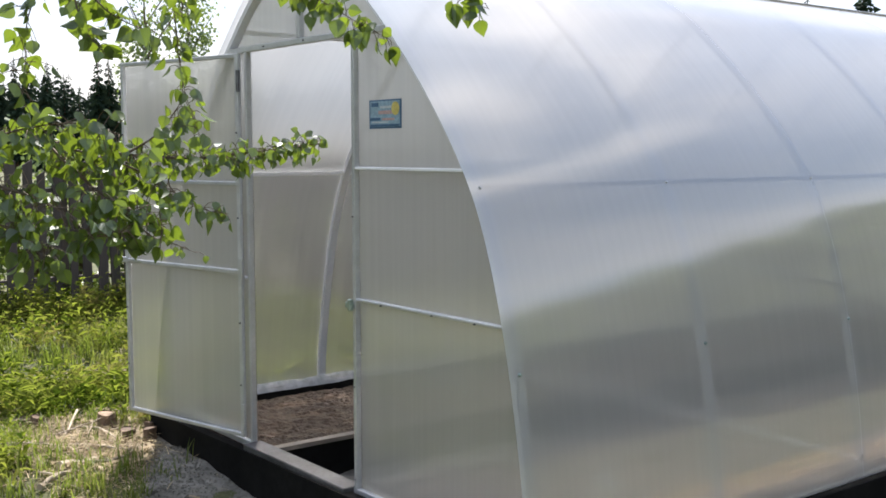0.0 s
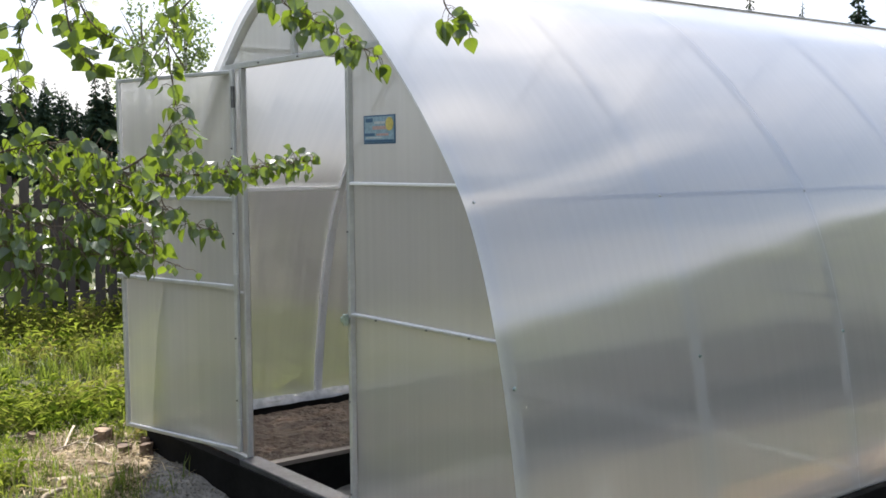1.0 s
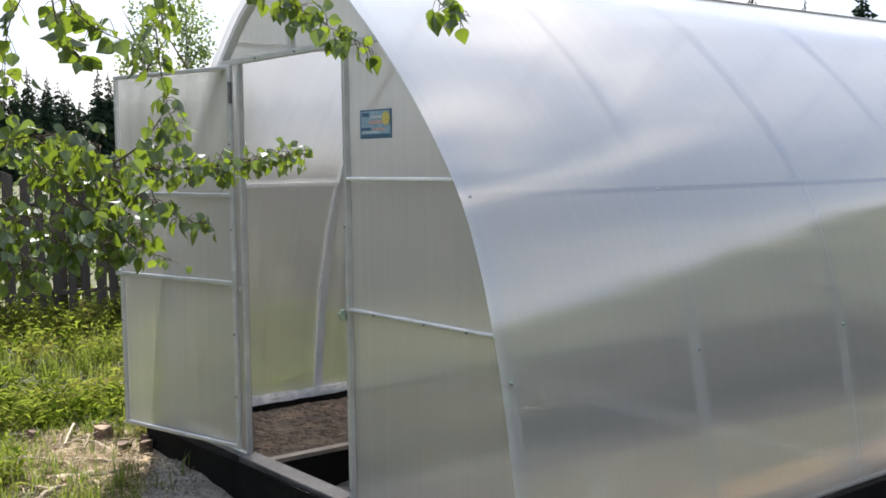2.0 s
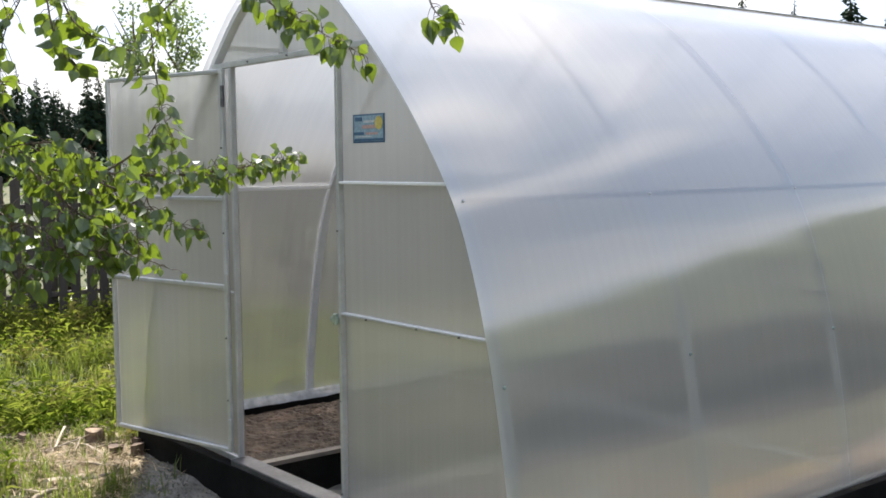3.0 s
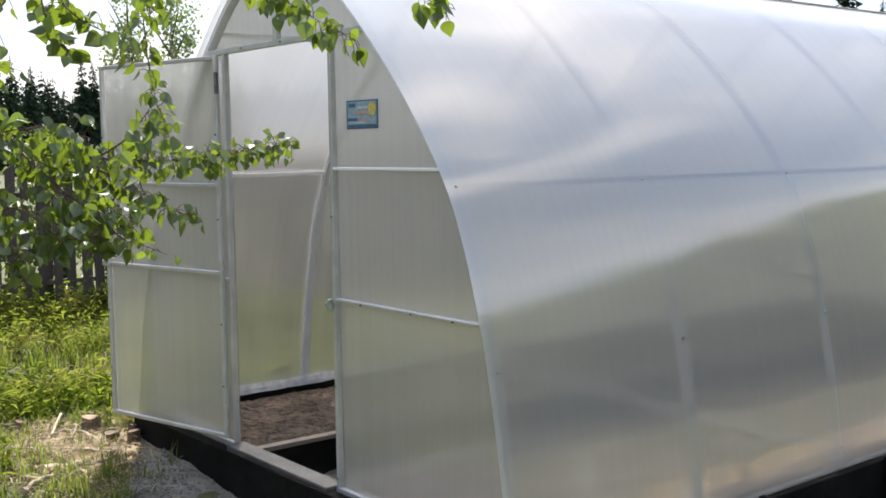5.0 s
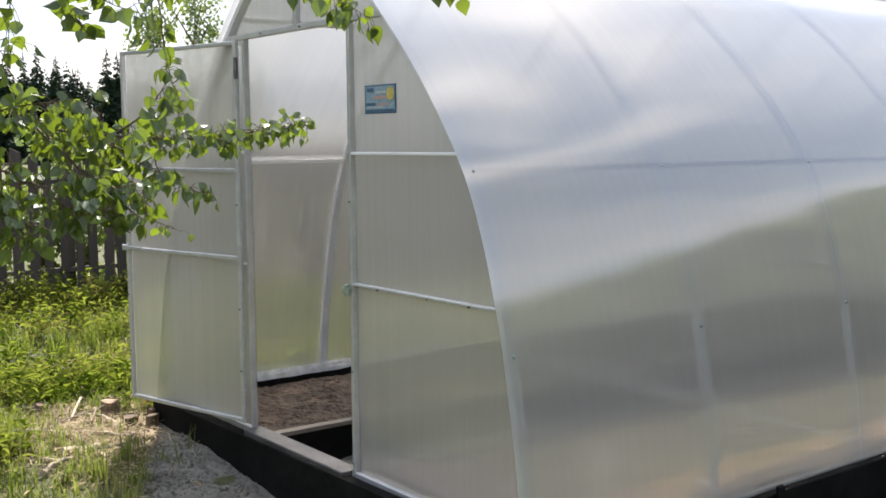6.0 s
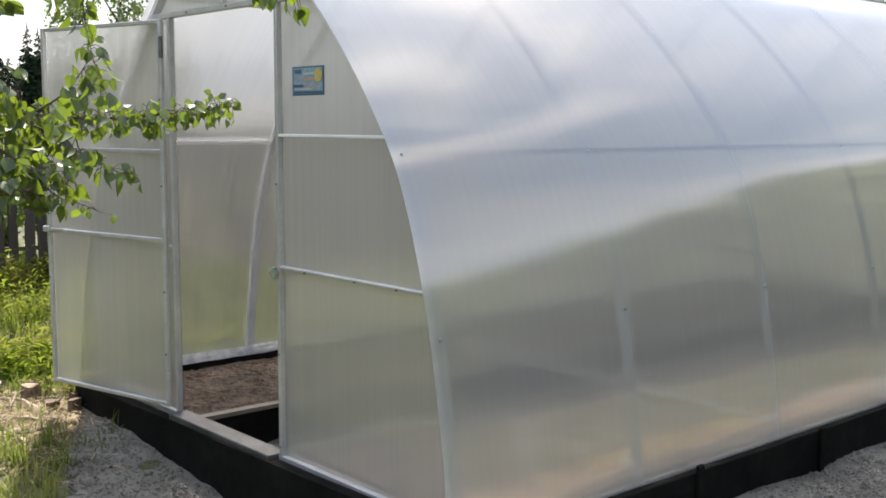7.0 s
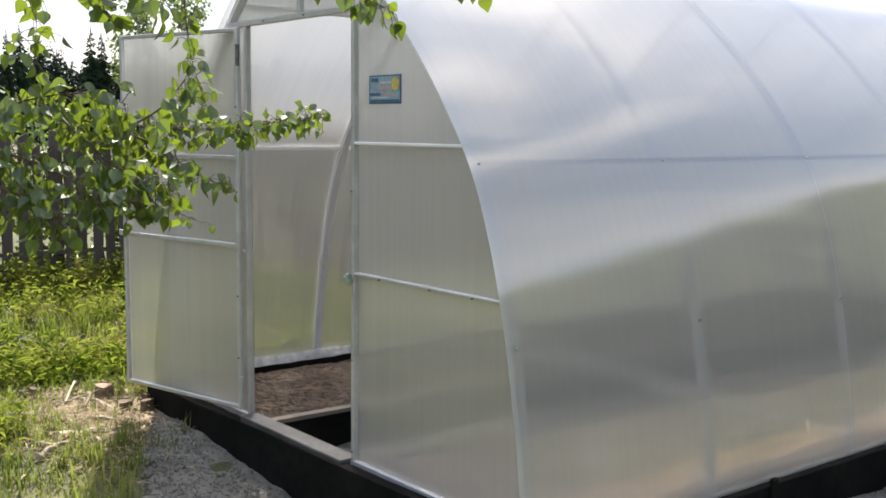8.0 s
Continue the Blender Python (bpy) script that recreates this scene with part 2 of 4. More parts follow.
M_STUMP = surface("stump_bark", [(0.3, (0.07, 0.045, 0.03)), (0.7, (0.19, 0.13, 0.09))], 14, rough=0.9, fine=40, bump=0.7, depth=0.01, stretch=(1, 1, 0.25))
M_STICK = surface("dry_stick", [(0.3, (0.26, 0.21, 0.15)), (0.7, (0.50, 0.43, 0.33))], 14, rough=0.85, fine=60, bump=0.4, depth=0.003, vary=0.3)
M_WHITE = surface("white_plastic", [(0.3, (0.74, 0.74, 0.72)), (0.7, (0.82, 0.82, 0.80))], 12, rough=0.4, fine=60, bump=0.05, depth=0.001)
M_LEAF = leaf_material("birch_leaf", (0.011, 0.030, 0.004), (0.100, 0.158, 0.019), (0.25, 0.36, 0.027), gloss=0.06)
M_LEAF_MASS = leaf_material("birch_foliage", (0.011, 0.030, 0.004), (0.100, 0.158, 0.019), (0.25, 0.36, 0.027), gloss=0.06, island=True)
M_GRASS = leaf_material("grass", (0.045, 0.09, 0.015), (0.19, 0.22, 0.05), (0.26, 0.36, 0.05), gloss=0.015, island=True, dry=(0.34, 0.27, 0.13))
M_STRAW = leaf_material("straw", (0.12, 0.088, 0.05), (0.56, 0.46, 0.30), (0.30, 0.24, 0.13), gloss=0.01, island=True)
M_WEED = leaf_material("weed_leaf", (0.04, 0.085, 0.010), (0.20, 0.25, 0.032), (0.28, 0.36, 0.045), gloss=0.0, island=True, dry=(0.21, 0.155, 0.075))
M_SHRUB = leaf_material("shrub_leaf", (0.06, 0.11, 0.03), (0.15, 0.21, 0.06), (0.25, 0.34, 0.06), island=True)
M_THICKET = leaf_material("thicket_leaf", (0.15, 0.19, 0.09), (0.31, 0.36, 0.18), (0.33, 0.41, 0.16), island=True)
M_SPRUCE = leaf_material("spruce_needles", (0.016, 0.034, 0.022), (0.042, 0.075, 0.045), (0.03, 0.05, 0.02), gloss=0.02, island=True)


def plain(name, rgb, rough=0.4):
    return surface(name, [(0.3, tuple(c * 0.9 for c in rgb)), (0.7, rgb)], 25, rough=rough, fine=120, bump=0.03, depth=0.001, vary=0)


# ---------------------------------------------------------------- mesh helpers
def link_mesh(name, verts, faces, mats):
    me = bpy.data.meshes.new(name)
    me.from_pydata([tuple(v) for v in verts], [], faces)
    for m in mats if isinstance(mats, (list, tuple)) else (mats,):
        me.materials.append(m)
    me.update()
    return new(name, me)


def part(name, bm, material, parent=None, label=""):
    me = bpy.data.meshes.new(name)
    bmesh.ops.recalc_face_normals(bm, faces=bm.faces)
    bm.to_mesh(me)
    bm.free()
    for m in material if isinstance(material, (list, tuple)) else (material,):
        me.materials.append(m)
    ob = new(name, me)
    ob.parent = parent
    return tagged(ob, label) if label else ob


def empty(name, label, category, group="", kind="", at=(0, 0, 0)):
    ob = new(name)
    ob.location = at
    ob.empty_display_size = 0.1
    return tagged(ob, label, category, group, kind)


def add_box(bm, lo, hi, bevel=0.0):
    r = bmesh.ops.create_cube(bm, size=1.0)
    lo, hi = Vector(lo), Vector(hi)
    m = Matrix.Translation((lo + hi) / 2) @ Matrix.Diagonal((*(hi - lo), 1))
    bmesh.ops.transform(bm, matrix=m, verts=r["verts"])
    if bevel:
        edges = list({e for v in r["verts"] for e in v.link_edges})
        bmesh.ops.bevel(bm, geom=edges, offset=bevel, segments=1, affect="EDGES")


def box_part(name, lo, hi, material, parent, bevel=0.002, label=""):
    bm = bmesh.new()
    add_box(bm, lo, hi, bevel)
    return part(name, bm, material, parent, label)


def bar_part(name, a, b, w, h, material, parent, label=""):
    """A square tube from a to b, w wide and h deep."""
    a, b = Vector(a), Vector(b)
    bm = bmesh.new()
    n = (b - a).length
    add_box(bm, (-w / 2, -h / 2, 0), (w / 2, h / 2, n), 0.0025)
    axis = (b - a).normalized()
    side = Vector((0, 1, 0)) if abs(axis.y) < 0.9 else Vector((1, 0, 0))
    u = side.cross(axis).normalized()
    v = axis.cross(u)
    m = Matrix((u, v, axis)).transposed().to_4x4()
    bmesh.ops.transform(bm, matrix=Matrix.Translation(a) @ m, verts=bm.verts)
    return part(name, bm, material, parent, label)


def rod(verts, faces, pts, radii, sides=6):
    """Adds a tapered round rod along pts to the lists."""
    base = len(verts)
    pts = [Vector(p) for p in pts]
    for i, p in enumerate(pts):
        d = (pts[min(i + 1, len(pts) - 1)] - pts[max(i - 1, 0)]).normalized()
        u = d.cross(Vector((0.31, 0.17, 0.93)))
        u = (u if u.length > 1e-4 else d.cross(Vector((1, 0, 0)))).normalized()
        v = d.cross(u)
        for k in range(sides):
            a = 2 * math.pi * k / sides
            verts.append(p + (u * math.cos(a) + v * math.sin(a)) * radii[i])
    for i in range(len(pts) - 1):
        for k in range(sides):
            q = base + i * sides
            faces.append((q + k, q + (k + 1) % sides, q + sides + (k + 1) % sides, q + sides + k))
    faces.append(tuple(base + (len(pts) - 1) * sides + k for k in range(sides)))
    faces.append(tuple(base + k for k in reversed(range(sides))))


def smooth_path(pts, per=5):
    """A Catmull-Rom curve through pts."""
    p = [Vector(q) for q in pts]
    p = [p[0] * 2 - p[1]] + p + [p[-1] * 2 - p[-2]]
    out = []
    for i in range(1, len(p) - 2):
        for k in range(per):
            t = k / per
            a, b, c, d = p[i - 1], p[i], p[i + 1], p[i + 2]
            out.append(0.5 * (2 * b + (c - a) * t + (2 * a - 5 * b + 4 * c - d) * t * t + (3 * b - a - 3 * c + d) * t ** 3))
    out.append(p[-2])
    return out


# ---------------------------------------------------------------- ground
GROUND = -0.25


def smooth_step(s):
    s = min(max(s, 0.0), 1.0)
    return s * s * (3 - 2 * s)


def ground_height(x, y):
    """Gently uneven ground, flat beside the foundation, a little higher out in the grass."""
    d = max(abs(x) - 1.6, -y - 0.1, y - 6.1, 0.0)
    lift = min(d / 3.0, 1.0)
    bumps = noise.noise(Vector((x * 0.7, y * 0.7, 0.3))) * 0.07 + noise.noise(Vector((x * 2.9, y * 2.9, 5.1))) * 0.02
    near = GROUND + 0.03 * noise.noise(Vector((x * 2.0, y * 2.0, 2.0)))
    bank = 0.09 * smooth_step((0.2 - x) / 1.4) * (1 - smooth_step((-1.7 - x) / 1.6)) * (1 - smooth_step((y - 0.5) / 1.5))
    bank += 0.035 * noise.noise(Vector((x * 5.5, y * 5.5, 7.0))) * smooth_step((0.6 - x) / 0.6) * (1 - smooth_step((-0.1 - y) / 0.6))
    return near + bank + lift * bumps


def build_ground():
    n = 190
    steps = [math.sinh(4.6 * (2 * i / n - 1)) / math.sinh(4.6) for i in range(n + 1)]
    verts = [(-1.5 + 420 * u, 0.5 + 420 * v, 0) for v in steps for u in steps]
    verts = [(x, y, ground_height(x, y) if abs(x) < 30 and abs(y) < 30 else GROUND) for x, y, _ in verts]
    faces = [(j * (n + 1) + i, j * (n + 1) + i + 1, (j + 1) * (n + 1) + i + 1, (j + 1) * (n + 1) + i) for j in range(n) for i in range(n)]
    ob = link_mesh("ground", verts, faces, M_EARTH)
    for p in ob.data.polygons:
        p.use_smooth = True
    tagged(ob, "uneven garden ground of earth, moss and dry litter", "ground", kind="structure")


build_ground()

# ---------------------------------------------------------------- greenhouse: profile and frame
PROFILE = smooth_path([(1.515, -0.04, 0), (1.482, 0.25, 0), (1.442, 0.50, 0), (1.392, 0.75, 0), (1.315, 1.02, 0), (1.210, 1.27, 0),
                       (1.045, 1.51, 0), (0.840, 1.745, 0), (0.610, 1.965, 0), (0.375, 2.15, 0), (0.0, 2.33, 0)], 4)
PROFILE = [(p.x, p.y) for p in PROFILE]
LENGTH, BAYS = 6.0, 6


def half_width(z):
    """The half width of the arch at height z."""
    for (xa, za), (xb, zb) in zip(PROFILE, PROFILE[1:]):
        if za <= z <= zb:
            return xa + (xb - xa) * (z - za) / (zb - za)
    return PROFILE[0][0] if z < 0 else 0.0


def offset_profile(d):
    """The profile moved inwards by d."""
    out = []
    for i, (x, z) in enumerate(PROFILE):
        a, b = PROFILE[max(i - 1, 0)], PROFILE[min(i + 1, len(PROFILE) - 1)]
        t = Vector((b[0] - a[0], b[1] - a[1])).normalized()
        out.append((max(x - t.y * d, 0.0) if i < len(PROFILE) - 1 else 0.0, z + t.x * d * (1.0 if i < len(PROFILE) - 1 else 0.6)))
    return out


def arch_tube(name, y, parent, side, width=0.030, depth=0.024, gap=0.006):
    """Half an arch of square tube, from the foundation up to the ridge."""
    outer, inner = offset_profile(gap), offset_profile(gap + depth)
    verts, faces = [], []
    for (xo, zo), (xi, zi) in zip(outer, inner):
        verts += [(side * xo, y - width / 2, zo), (side * xo, y + width / 2, zo), (side * xi, y + width / 2, zi), (side * xi, y - width / 2, zi)]
    for i in range(len(outer) - 1):
        for k in range(4):
            faces.append((i * 4 + k, i * 4 + (k + 1) % 4, i * 4 + 4 + (k + 1) % 4, i * 4 + 4 + k))
    faces += [(0, 1, 2, 3), tuple(len(verts) - 4 + k for k in range(4))]
    bm = bmesh.new()
    vs = [bm.verts.new(v) for v in verts]
    for f in faces:
        bm.faces.new([vs[k] for k in f])
    return part(name, bm, M_HOOP, parent)


def roof_sheet(y0, y1, side, parent):
    """One bent twin-wall sheet on one side of the roof: fluted outer skin, clear inner skin."""
    cols = 5
    skins = (PROFILE, offset_profile(0.005))
    verts, faces, kinds = [], [], []
    rows = len(PROFILE)
    def spot(k, i, c):
        x, z = skins[k][i]
        y = y0 + (y1 - y0) * c / cols
        wob = 0.002 * noise.noise(Vector((y * 1.1, z * 1.6, side * 3.0)))
        return (side * (x + wob), y, z)
    for k in (0, 1):
        base = len(verts)
        verts += [spot(k, i, c) for i in range(rows) for c in range(cols + 1)]
        for i in range(rows - 1):
            for c in range(cols):
                q = base + i * (cols + 1) + c
                faces.append((q, q + 1, q + cols + 2, q + cols + 1))
                kinds.append(k)
    edge = [(i, 0) for i in range(rows)] + [(rows - 1, c) for c in range(1, cols + 1)] + [(i, cols) for i in range(rows - 2, -1, -1)] + [(0, c) for c in range(cols - 1, 0, -1)]
    base, m = len(verts), len(edge)
    verts += [spot(0, i, c) for i, c in edge] + [spot(1, i, c) for i, c in edge]
    for k in range(m):
        faces.append((base + k, base + (k + 1) % m, base + m + (k + 1) % m, base + m + k))
        kinds.append(1)
    ob = link_mesh("roof_sheet", verts, faces, [M_SHEET_SIDE, M_SHEET_IN])
    for p, k in zip(ob.data.polygons, kinds):
        p.material_index = k
        p.use_smooth = len(p.vertices) == 4 and p.index < 2 * (rows - 1) * cols
    ob.parent = parent
    return ob


def flat_sheet(name, outline, y, parent, thick=0.005):
    """A flat sheet in a plane of constant y; outline is a list of (x, z). The skin towards -y is the fluted one."""
    n = len(outline)
    verts = [(x, y, z) for x, z in outline] + [(x, y + thick, z) for x, z in outline]
    faces = [tuple(range(n)), tuple(reversed(range(n, 2 * n)))] + [(k, (k + 1) % n, n + (k + 1) % n, n + k) for k in range(n)]
    ob = link_mesh(name, verts, faces, [M_SHEET_FACE, M_SHEET_IN])
    for k, p in enumerate(ob.data.polygons):
        p.material_index = 0 if k == 0 else 1
    ob.parent = parent
    return ob


def bolt_part(p, direction, parent, r=0.009, material=None):
    """A low domed bolt head."""
    bm = bmesh.new()
    bmesh.ops.create_cone(bm, cap_ends=True, segments=8, radius1=r, radius2=r * 0.6, depth=0.008)
    q = Vector(direction).to_track_quat("Z", "Y").to_matrix().to_4x4()
    bmesh.ops.transform(bm, matrix=Matrix.Translation(p) @ q, verts=bm.verts)
    return part("bolt", bm, material or M_BOLT, parent)


greenhouse = empty("greenhouse", "drop-shaped greenhouse of hazy twin-wall polycarbonate on grey steel tubes", "greenhouse")
POST_L, POST_R, HEAD = -0.485, 0.425, 1.885
LOW_TIE, HIGH_TIE = 0.812, 1.346

for k in range(BAYS + 1):
    y = k * LENGTH / BAYS + (0.023 if k == 0 else -0.023 if k == BAYS else 0)
    for side in (1, -1):
        arch_tube("arch", y, greenhouse, side, width=0.044)
        nx = half_width(0.66)
        bolt_part((side * (nx + 0.004), y, 0.66), (side, 0, 0.2), greenhouse, 0.008, M_LATCH)
        bolt_part((side * (half_width(1.288) + 0.003), y, 1.288), (side, 0, 0.5), greenhouse, 0.007, M_TUBE)
        box_part("foot_plate", (side * 1.50 - 0.012, y - 0.006, 0.0), (side * 1.50 + 0.002, y + 0.006, 0.055), M_BOLT, greenhouse, 0.001)
    if 0 < k < BAYS:
        w = half_width(0.03) - 0.03
        if k == 2:
            bar_part("floor_tie", (-w, y, 0.03), (w, y, 0.03), 0.02, 0.02, M_BAR_LIT, greenhouse)
        else:
            bar_part("floor_bracket", (w - 0.09, y, 0.03), (w, y, 0.03), 0.02, 0.02, M_BAR_LIT, greenhouse)
    if k == 2:
        w = half_width(LOW_TIE) - 0.03
        bar_part("cross_tie", (-w, y, LOW_TIE), (w, y, LOW_TIE), 0.02, 0.02, M_TUBE, greenhouse)
for side in (1, -1):
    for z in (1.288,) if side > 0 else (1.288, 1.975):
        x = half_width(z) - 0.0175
        # the right purlin is coloured as shaded, the left ones as sunlit
        bar_part("purlin", (side * x, 0.03, z), (side * x, LENGTH - 0.03, z), 0.022, 0.022, M_PURLIN_SHADED if side > 0 else M_BAR_LIT, greenhouse)
    bar_part("base_rail", (side * 1.49, 0.0, -0.012 + side * -0.036), (side * 1.49, LENGTH, -0.012 + side * -0.036), 0.024, 0.024, M_TUBE, greenhouse)
bar_part("ridge_beam", (0, 0.02, 2.30), (0, LENGTH - 0.02, 2.30), 0.024, 0.024, M_TUBE, greenhouse)
box_part("ridge_strip", (-0.014, -0.02, 2.331), (0.014, LENGTH + 0.02, 2.336), M_TUBE, greenhouse, 0.002, "narrow metal cover strip along the ridge")

for k in range(3):
    for side in (1, -1):
        roof_sheet(k * 2.0 - (0.025 if k == 0 else 0), k * 2.0 + 2.0 - (0.003 if k < 2 else -0.025), side, greenhouse)


def gable(y, door, parent):
    """An end wall: posts, ties, header and flat sheets; with a doorway where door is set."""
    t = 0.026
    inward = 1 if y < 1 else -1
    yc = y + inward * 0.013
    for x in (POST_L, POST_R):
        z1 = HEAD - t / 2
        bar_part("post", (x, yc, 0.012), (x, yc, z1), 0.020, t, M_TUBE, parent)
    w = half_width(HEAD) - 0.035
    bar_part("header", (-w, yc, HEAD), (w, yc, HEAD), t, t, M_TUBE, parent)
    bar_part("king_post", (0, yc, HEAD + t / 2), (0, yc, 2.285), t, t, M_TUBE, parent)
    for z in (LOW_TIE, HIGH_TIE):
        w = half_width(z) - 0.03
        # the high ties take the sunlit colour, the low ones the plain tube
        bar_part("tie", (POST_R + t / 2, yc, z), (w, yc, z), 0.012, t, M_BAR_LIT if z > 1 else M_TUBE, parent)
        bar_part("tie", (-w, yc, z), (POST_L - t / 2, yc, z), 0.012, t, M_BAR_LIT if z > 1 else M_TUBE, parent)
    bar_part("sill", (-1.47, yc, 0.008), (1.47, yc, 0.008), 0.03, 0.024, M_TUBE, parent)
    ys = y + 0.028 if inward == 1 else y - 0.033
    xs = [x for x, z in PROFILE if 0.0 < z < HEAD]
    zs = [z for x, z in PROFILE if 0.0 < z < HEAD]
    e = 0.034
    right = [(POST_R - 0.01, 0.012), (half_width(0.012) - e, 0.012)] + [(x - e, z) for x, z in zip(xs, zs)] + [(half_width(HEAD) - e, HEAD), (POST_R - 0.01, HEAD)]
    flat_sheet("gable_sheet", right, ys, parent)
    flat_sheet("gable_sheet", [(-x + (POST_L + POST_R) * (x < 0.5), z) for x, z in reversed(right)], ys, parent)
    top = [(x - e, z - e) for x, z in PROFILE if z > HEAD + 0.02]
    top = [(half_width(HEAD + 0.006) - e, HEAD + 0.006)] + top
    flat_sheet("gable_sheet", top + [(-x, z) for x, z in reversed(top[:-1])], ys, parent)
    if not door:
        flat_sheet("gable_sheet", [(POST_L + 0.02, 0.02), (POST_R - 0.02, 0.02), (POST_R - 0.02, HEAD - 0.01), (POST_L + 0.02, HEAD - 0.01)], ys, parent)
    else:
        for x in (0.62, 0.95, 1.2):
            bolt_part((x, y - 0.003, LOW_TIE - 0.004), (0, -1, 0), parent, 0.0045)
        for x, z in ((-0.3, HEAD), (0.05, HEAD), (POST_R, HEAD + 0.004), (POST_R, 1.15), (POST_R, 0.45), (POST_R, 0.06)):
            bolt_part((x, y - 0.003, z), (0, -1, 0), parent, 0.0045)


gable(0.0, True, greenhouse)
bm = bmesh.new()
add_box(bm, (POST_L + 0.014, -0.052, -0.014), (POST_R - 0.014, 0.045, 0.0275), 0.004)
part("threshold", bm, M_SILL, greenhouse, "worn grey door threshold")
gable(LENGTH, False, greenhouse)
# catch plate on the door post
bm = bmesh.new()
add_box(bm, (POST_R - 0.035, -0.022, LOW_TIE - 0.035), (POST_R + 0.012, -0.006, LOW_TIE - 0.012), 0.003)
add_box(bm, (POST_R - 0.012, -0.026, LOW_TIE - 0.045), (POST_R + 0.008, -0.006, LOW_TIE + 0.002), 0.003)
part("latch_catch", bm, M_LATCH, greenhouse, "greenish zinc latch catch on the post")


def build_door():
    """The door leaf, hung on the post and swung almost flat against the end wall."""
    leaf = new("door")
    leaf.parent = greenhouse
    leaf.matrix_basis = pose(POST_L - 0.02, -0.022, 0.0, 0, 0, 180 + 13.9)
    tagged(leaf, "open greenhouse door leaf with three hazy panes")
    w, z0, z1, t = 0.905, 0.047, 1.868, 0.021
    for x in (t / 2, w - t / 2):
        bar_part("stile", (x, 0, z0), (x, 0, z1), t, t, M_TUBE, leaf)
    for z in (z0 + t / 2, 0.845, 1.262, z1 - t / 2):
        bar_part("rail", (t, 0, z), (w - t, 0, z), t * 0.9, t, M_TUBE, leaf)
    sheet = flat_sheet("pane", [(0.003, z0 + 0.004), (w - 0.003, z0 + 0.004), (w - 0.003, z1 - 0.004), (0.003, z1 - 0.004)], -t / 2 - 0.006, leaf)
    for z in (0.16, 1.74, 0.86):
        box_part("hinge", (-0.016, 0.006, z - 0.05), (0.002, 0.02, z + 0.05), M_BOLT if z > 1 else M_TUBE, leaf, 0.002, "narrow steel hinge")
    bm = bmesh.new()
    add_box(bm, (w - 0.03, 0.012, 0.835), (w + 0.022, 0.022, 0.865), 0.003)
    add_box(bm, (w - 0.14, 0.0125, 0.842), (w - 0.03, 0.020, 0.858), 0.002)
    part("latch", bm, M_TUBE, leaf, "small zinc door latch")
    for z in (0.3, 0.6, 1.1, 1.5):
        for x in (t / 2, w - t / 2):
            bolt_part((x, t / 2 + 0.003, z), (0, 1, 0), leaf, 0.005)


build_door()

# ---------------------------------------------------------------- the maker's sign on the gable
SIGN_BLUE, SIGN_PALE = plain("sign_blue", (0.045, 0.12, 0.22)), plain("sign_pale_blue", (0.24, 0.36, 0.44))
SIGN_YELLOW, SIGN_PINK = plain("sign_yellow", (0.56, 0.46, 0.13)), plain("sign_pink", (0.48, 0.32, 0.30))
SIGN_WHITE = plain("sign_white", (0.48, 0.52, 0.54))


def build_sign():
    sign = empty("sign", "small blue and yellow printed sign on the end wall", "sign", at=(0.513, 0.026, 1.502))
    w, h = 0.217, 0.112
    def flat(name, x0, z0, x1, z1, y, mat):
        return box_part(name, (x0 * w, y, z0 * h), (x1 * w, y + 0.0012, z1 * h), mat, sign, 0.0)
    flat("board", 0, 0, 1, 1, -0.002, SIGN_BLUE)
    flat("field", 0.04, 0.06, 0.96, 0.95, -0.0032, SIGN_PALE)
    flat("band", 0.05, 0.28, 0.36, 0.38, -0.0044, SIGN_BLUE)
    flat("band", 0.06, 0.07, 0.95, 0.15, -0.0044, SIGN_BLUE)
    flat("band", 0.08, 0.76, 0.30, 0.90, -0.0044, SIGN_BLUE)
    flat("text_bar", 0.30, 0.50, 0.76, 0.62, -0.0044, SIGN_PINK)
    flat("text_bar", 0.36, 0.70, 0.70, 0.78, -0.0044, SIGN_WHITE)
    flat("text_bar", 0.42, 0.28, 0.80, 0.36, -0.0044, SIGN_PINK)
    flat("text_bar", 0.10, 0.20, 0.60, 0.24, -0.0044, SIGN_WHITE)
    bm = bmesh.new()
    bmesh.ops.create_cone(bm, cap_ends=True, segments=20, radius1=0.026, radius2=0.026, depth=0.0012)
    bmesh.ops.transform(bm, matrix=pose(0.84 * w, -0.0052, 0.68 * h, 90), verts=bm.verts)
    part("sun_disc", bm, SIGN_YELLOW, sign)


build_sign()

# ---------------------------------------------------------------- foundation and beds
def board(name, lo, hi, material, parent, seed, cuts=14, amp=0.008, tilt=0.0):
    """A long board with uneven faces; its bottom edge goes into the ground."""
    bm = bmesh.new()
    add_box(bm, lo, hi)
    axis = 0 if hi[0] - lo[0] > hi[1] - lo[1] else 1
    edges = [e for e in bm.edges if abs((e.verts[0].co - e.verts[1].co)[axis]) > 0.01]
    bmesh.ops.subdivide_edges(bm, edges=edges, cuts=cuts)
    for v in bm.verts:
        q = Vector((v.co.x * 2.1, v.co.y * 2.1, v.co.z * 3 + seed))
        v.co[1 - axis] += amp * noise.noise(q)
        if v.co.z > (lo[2] + hi[2]) / 2:
            v.co.z += v.co.x * tilt
            v.co.z += amp * 0.4 * noise.noise(q + Vector((9, 2, 1)))
    return part(name, bm, material, parent)


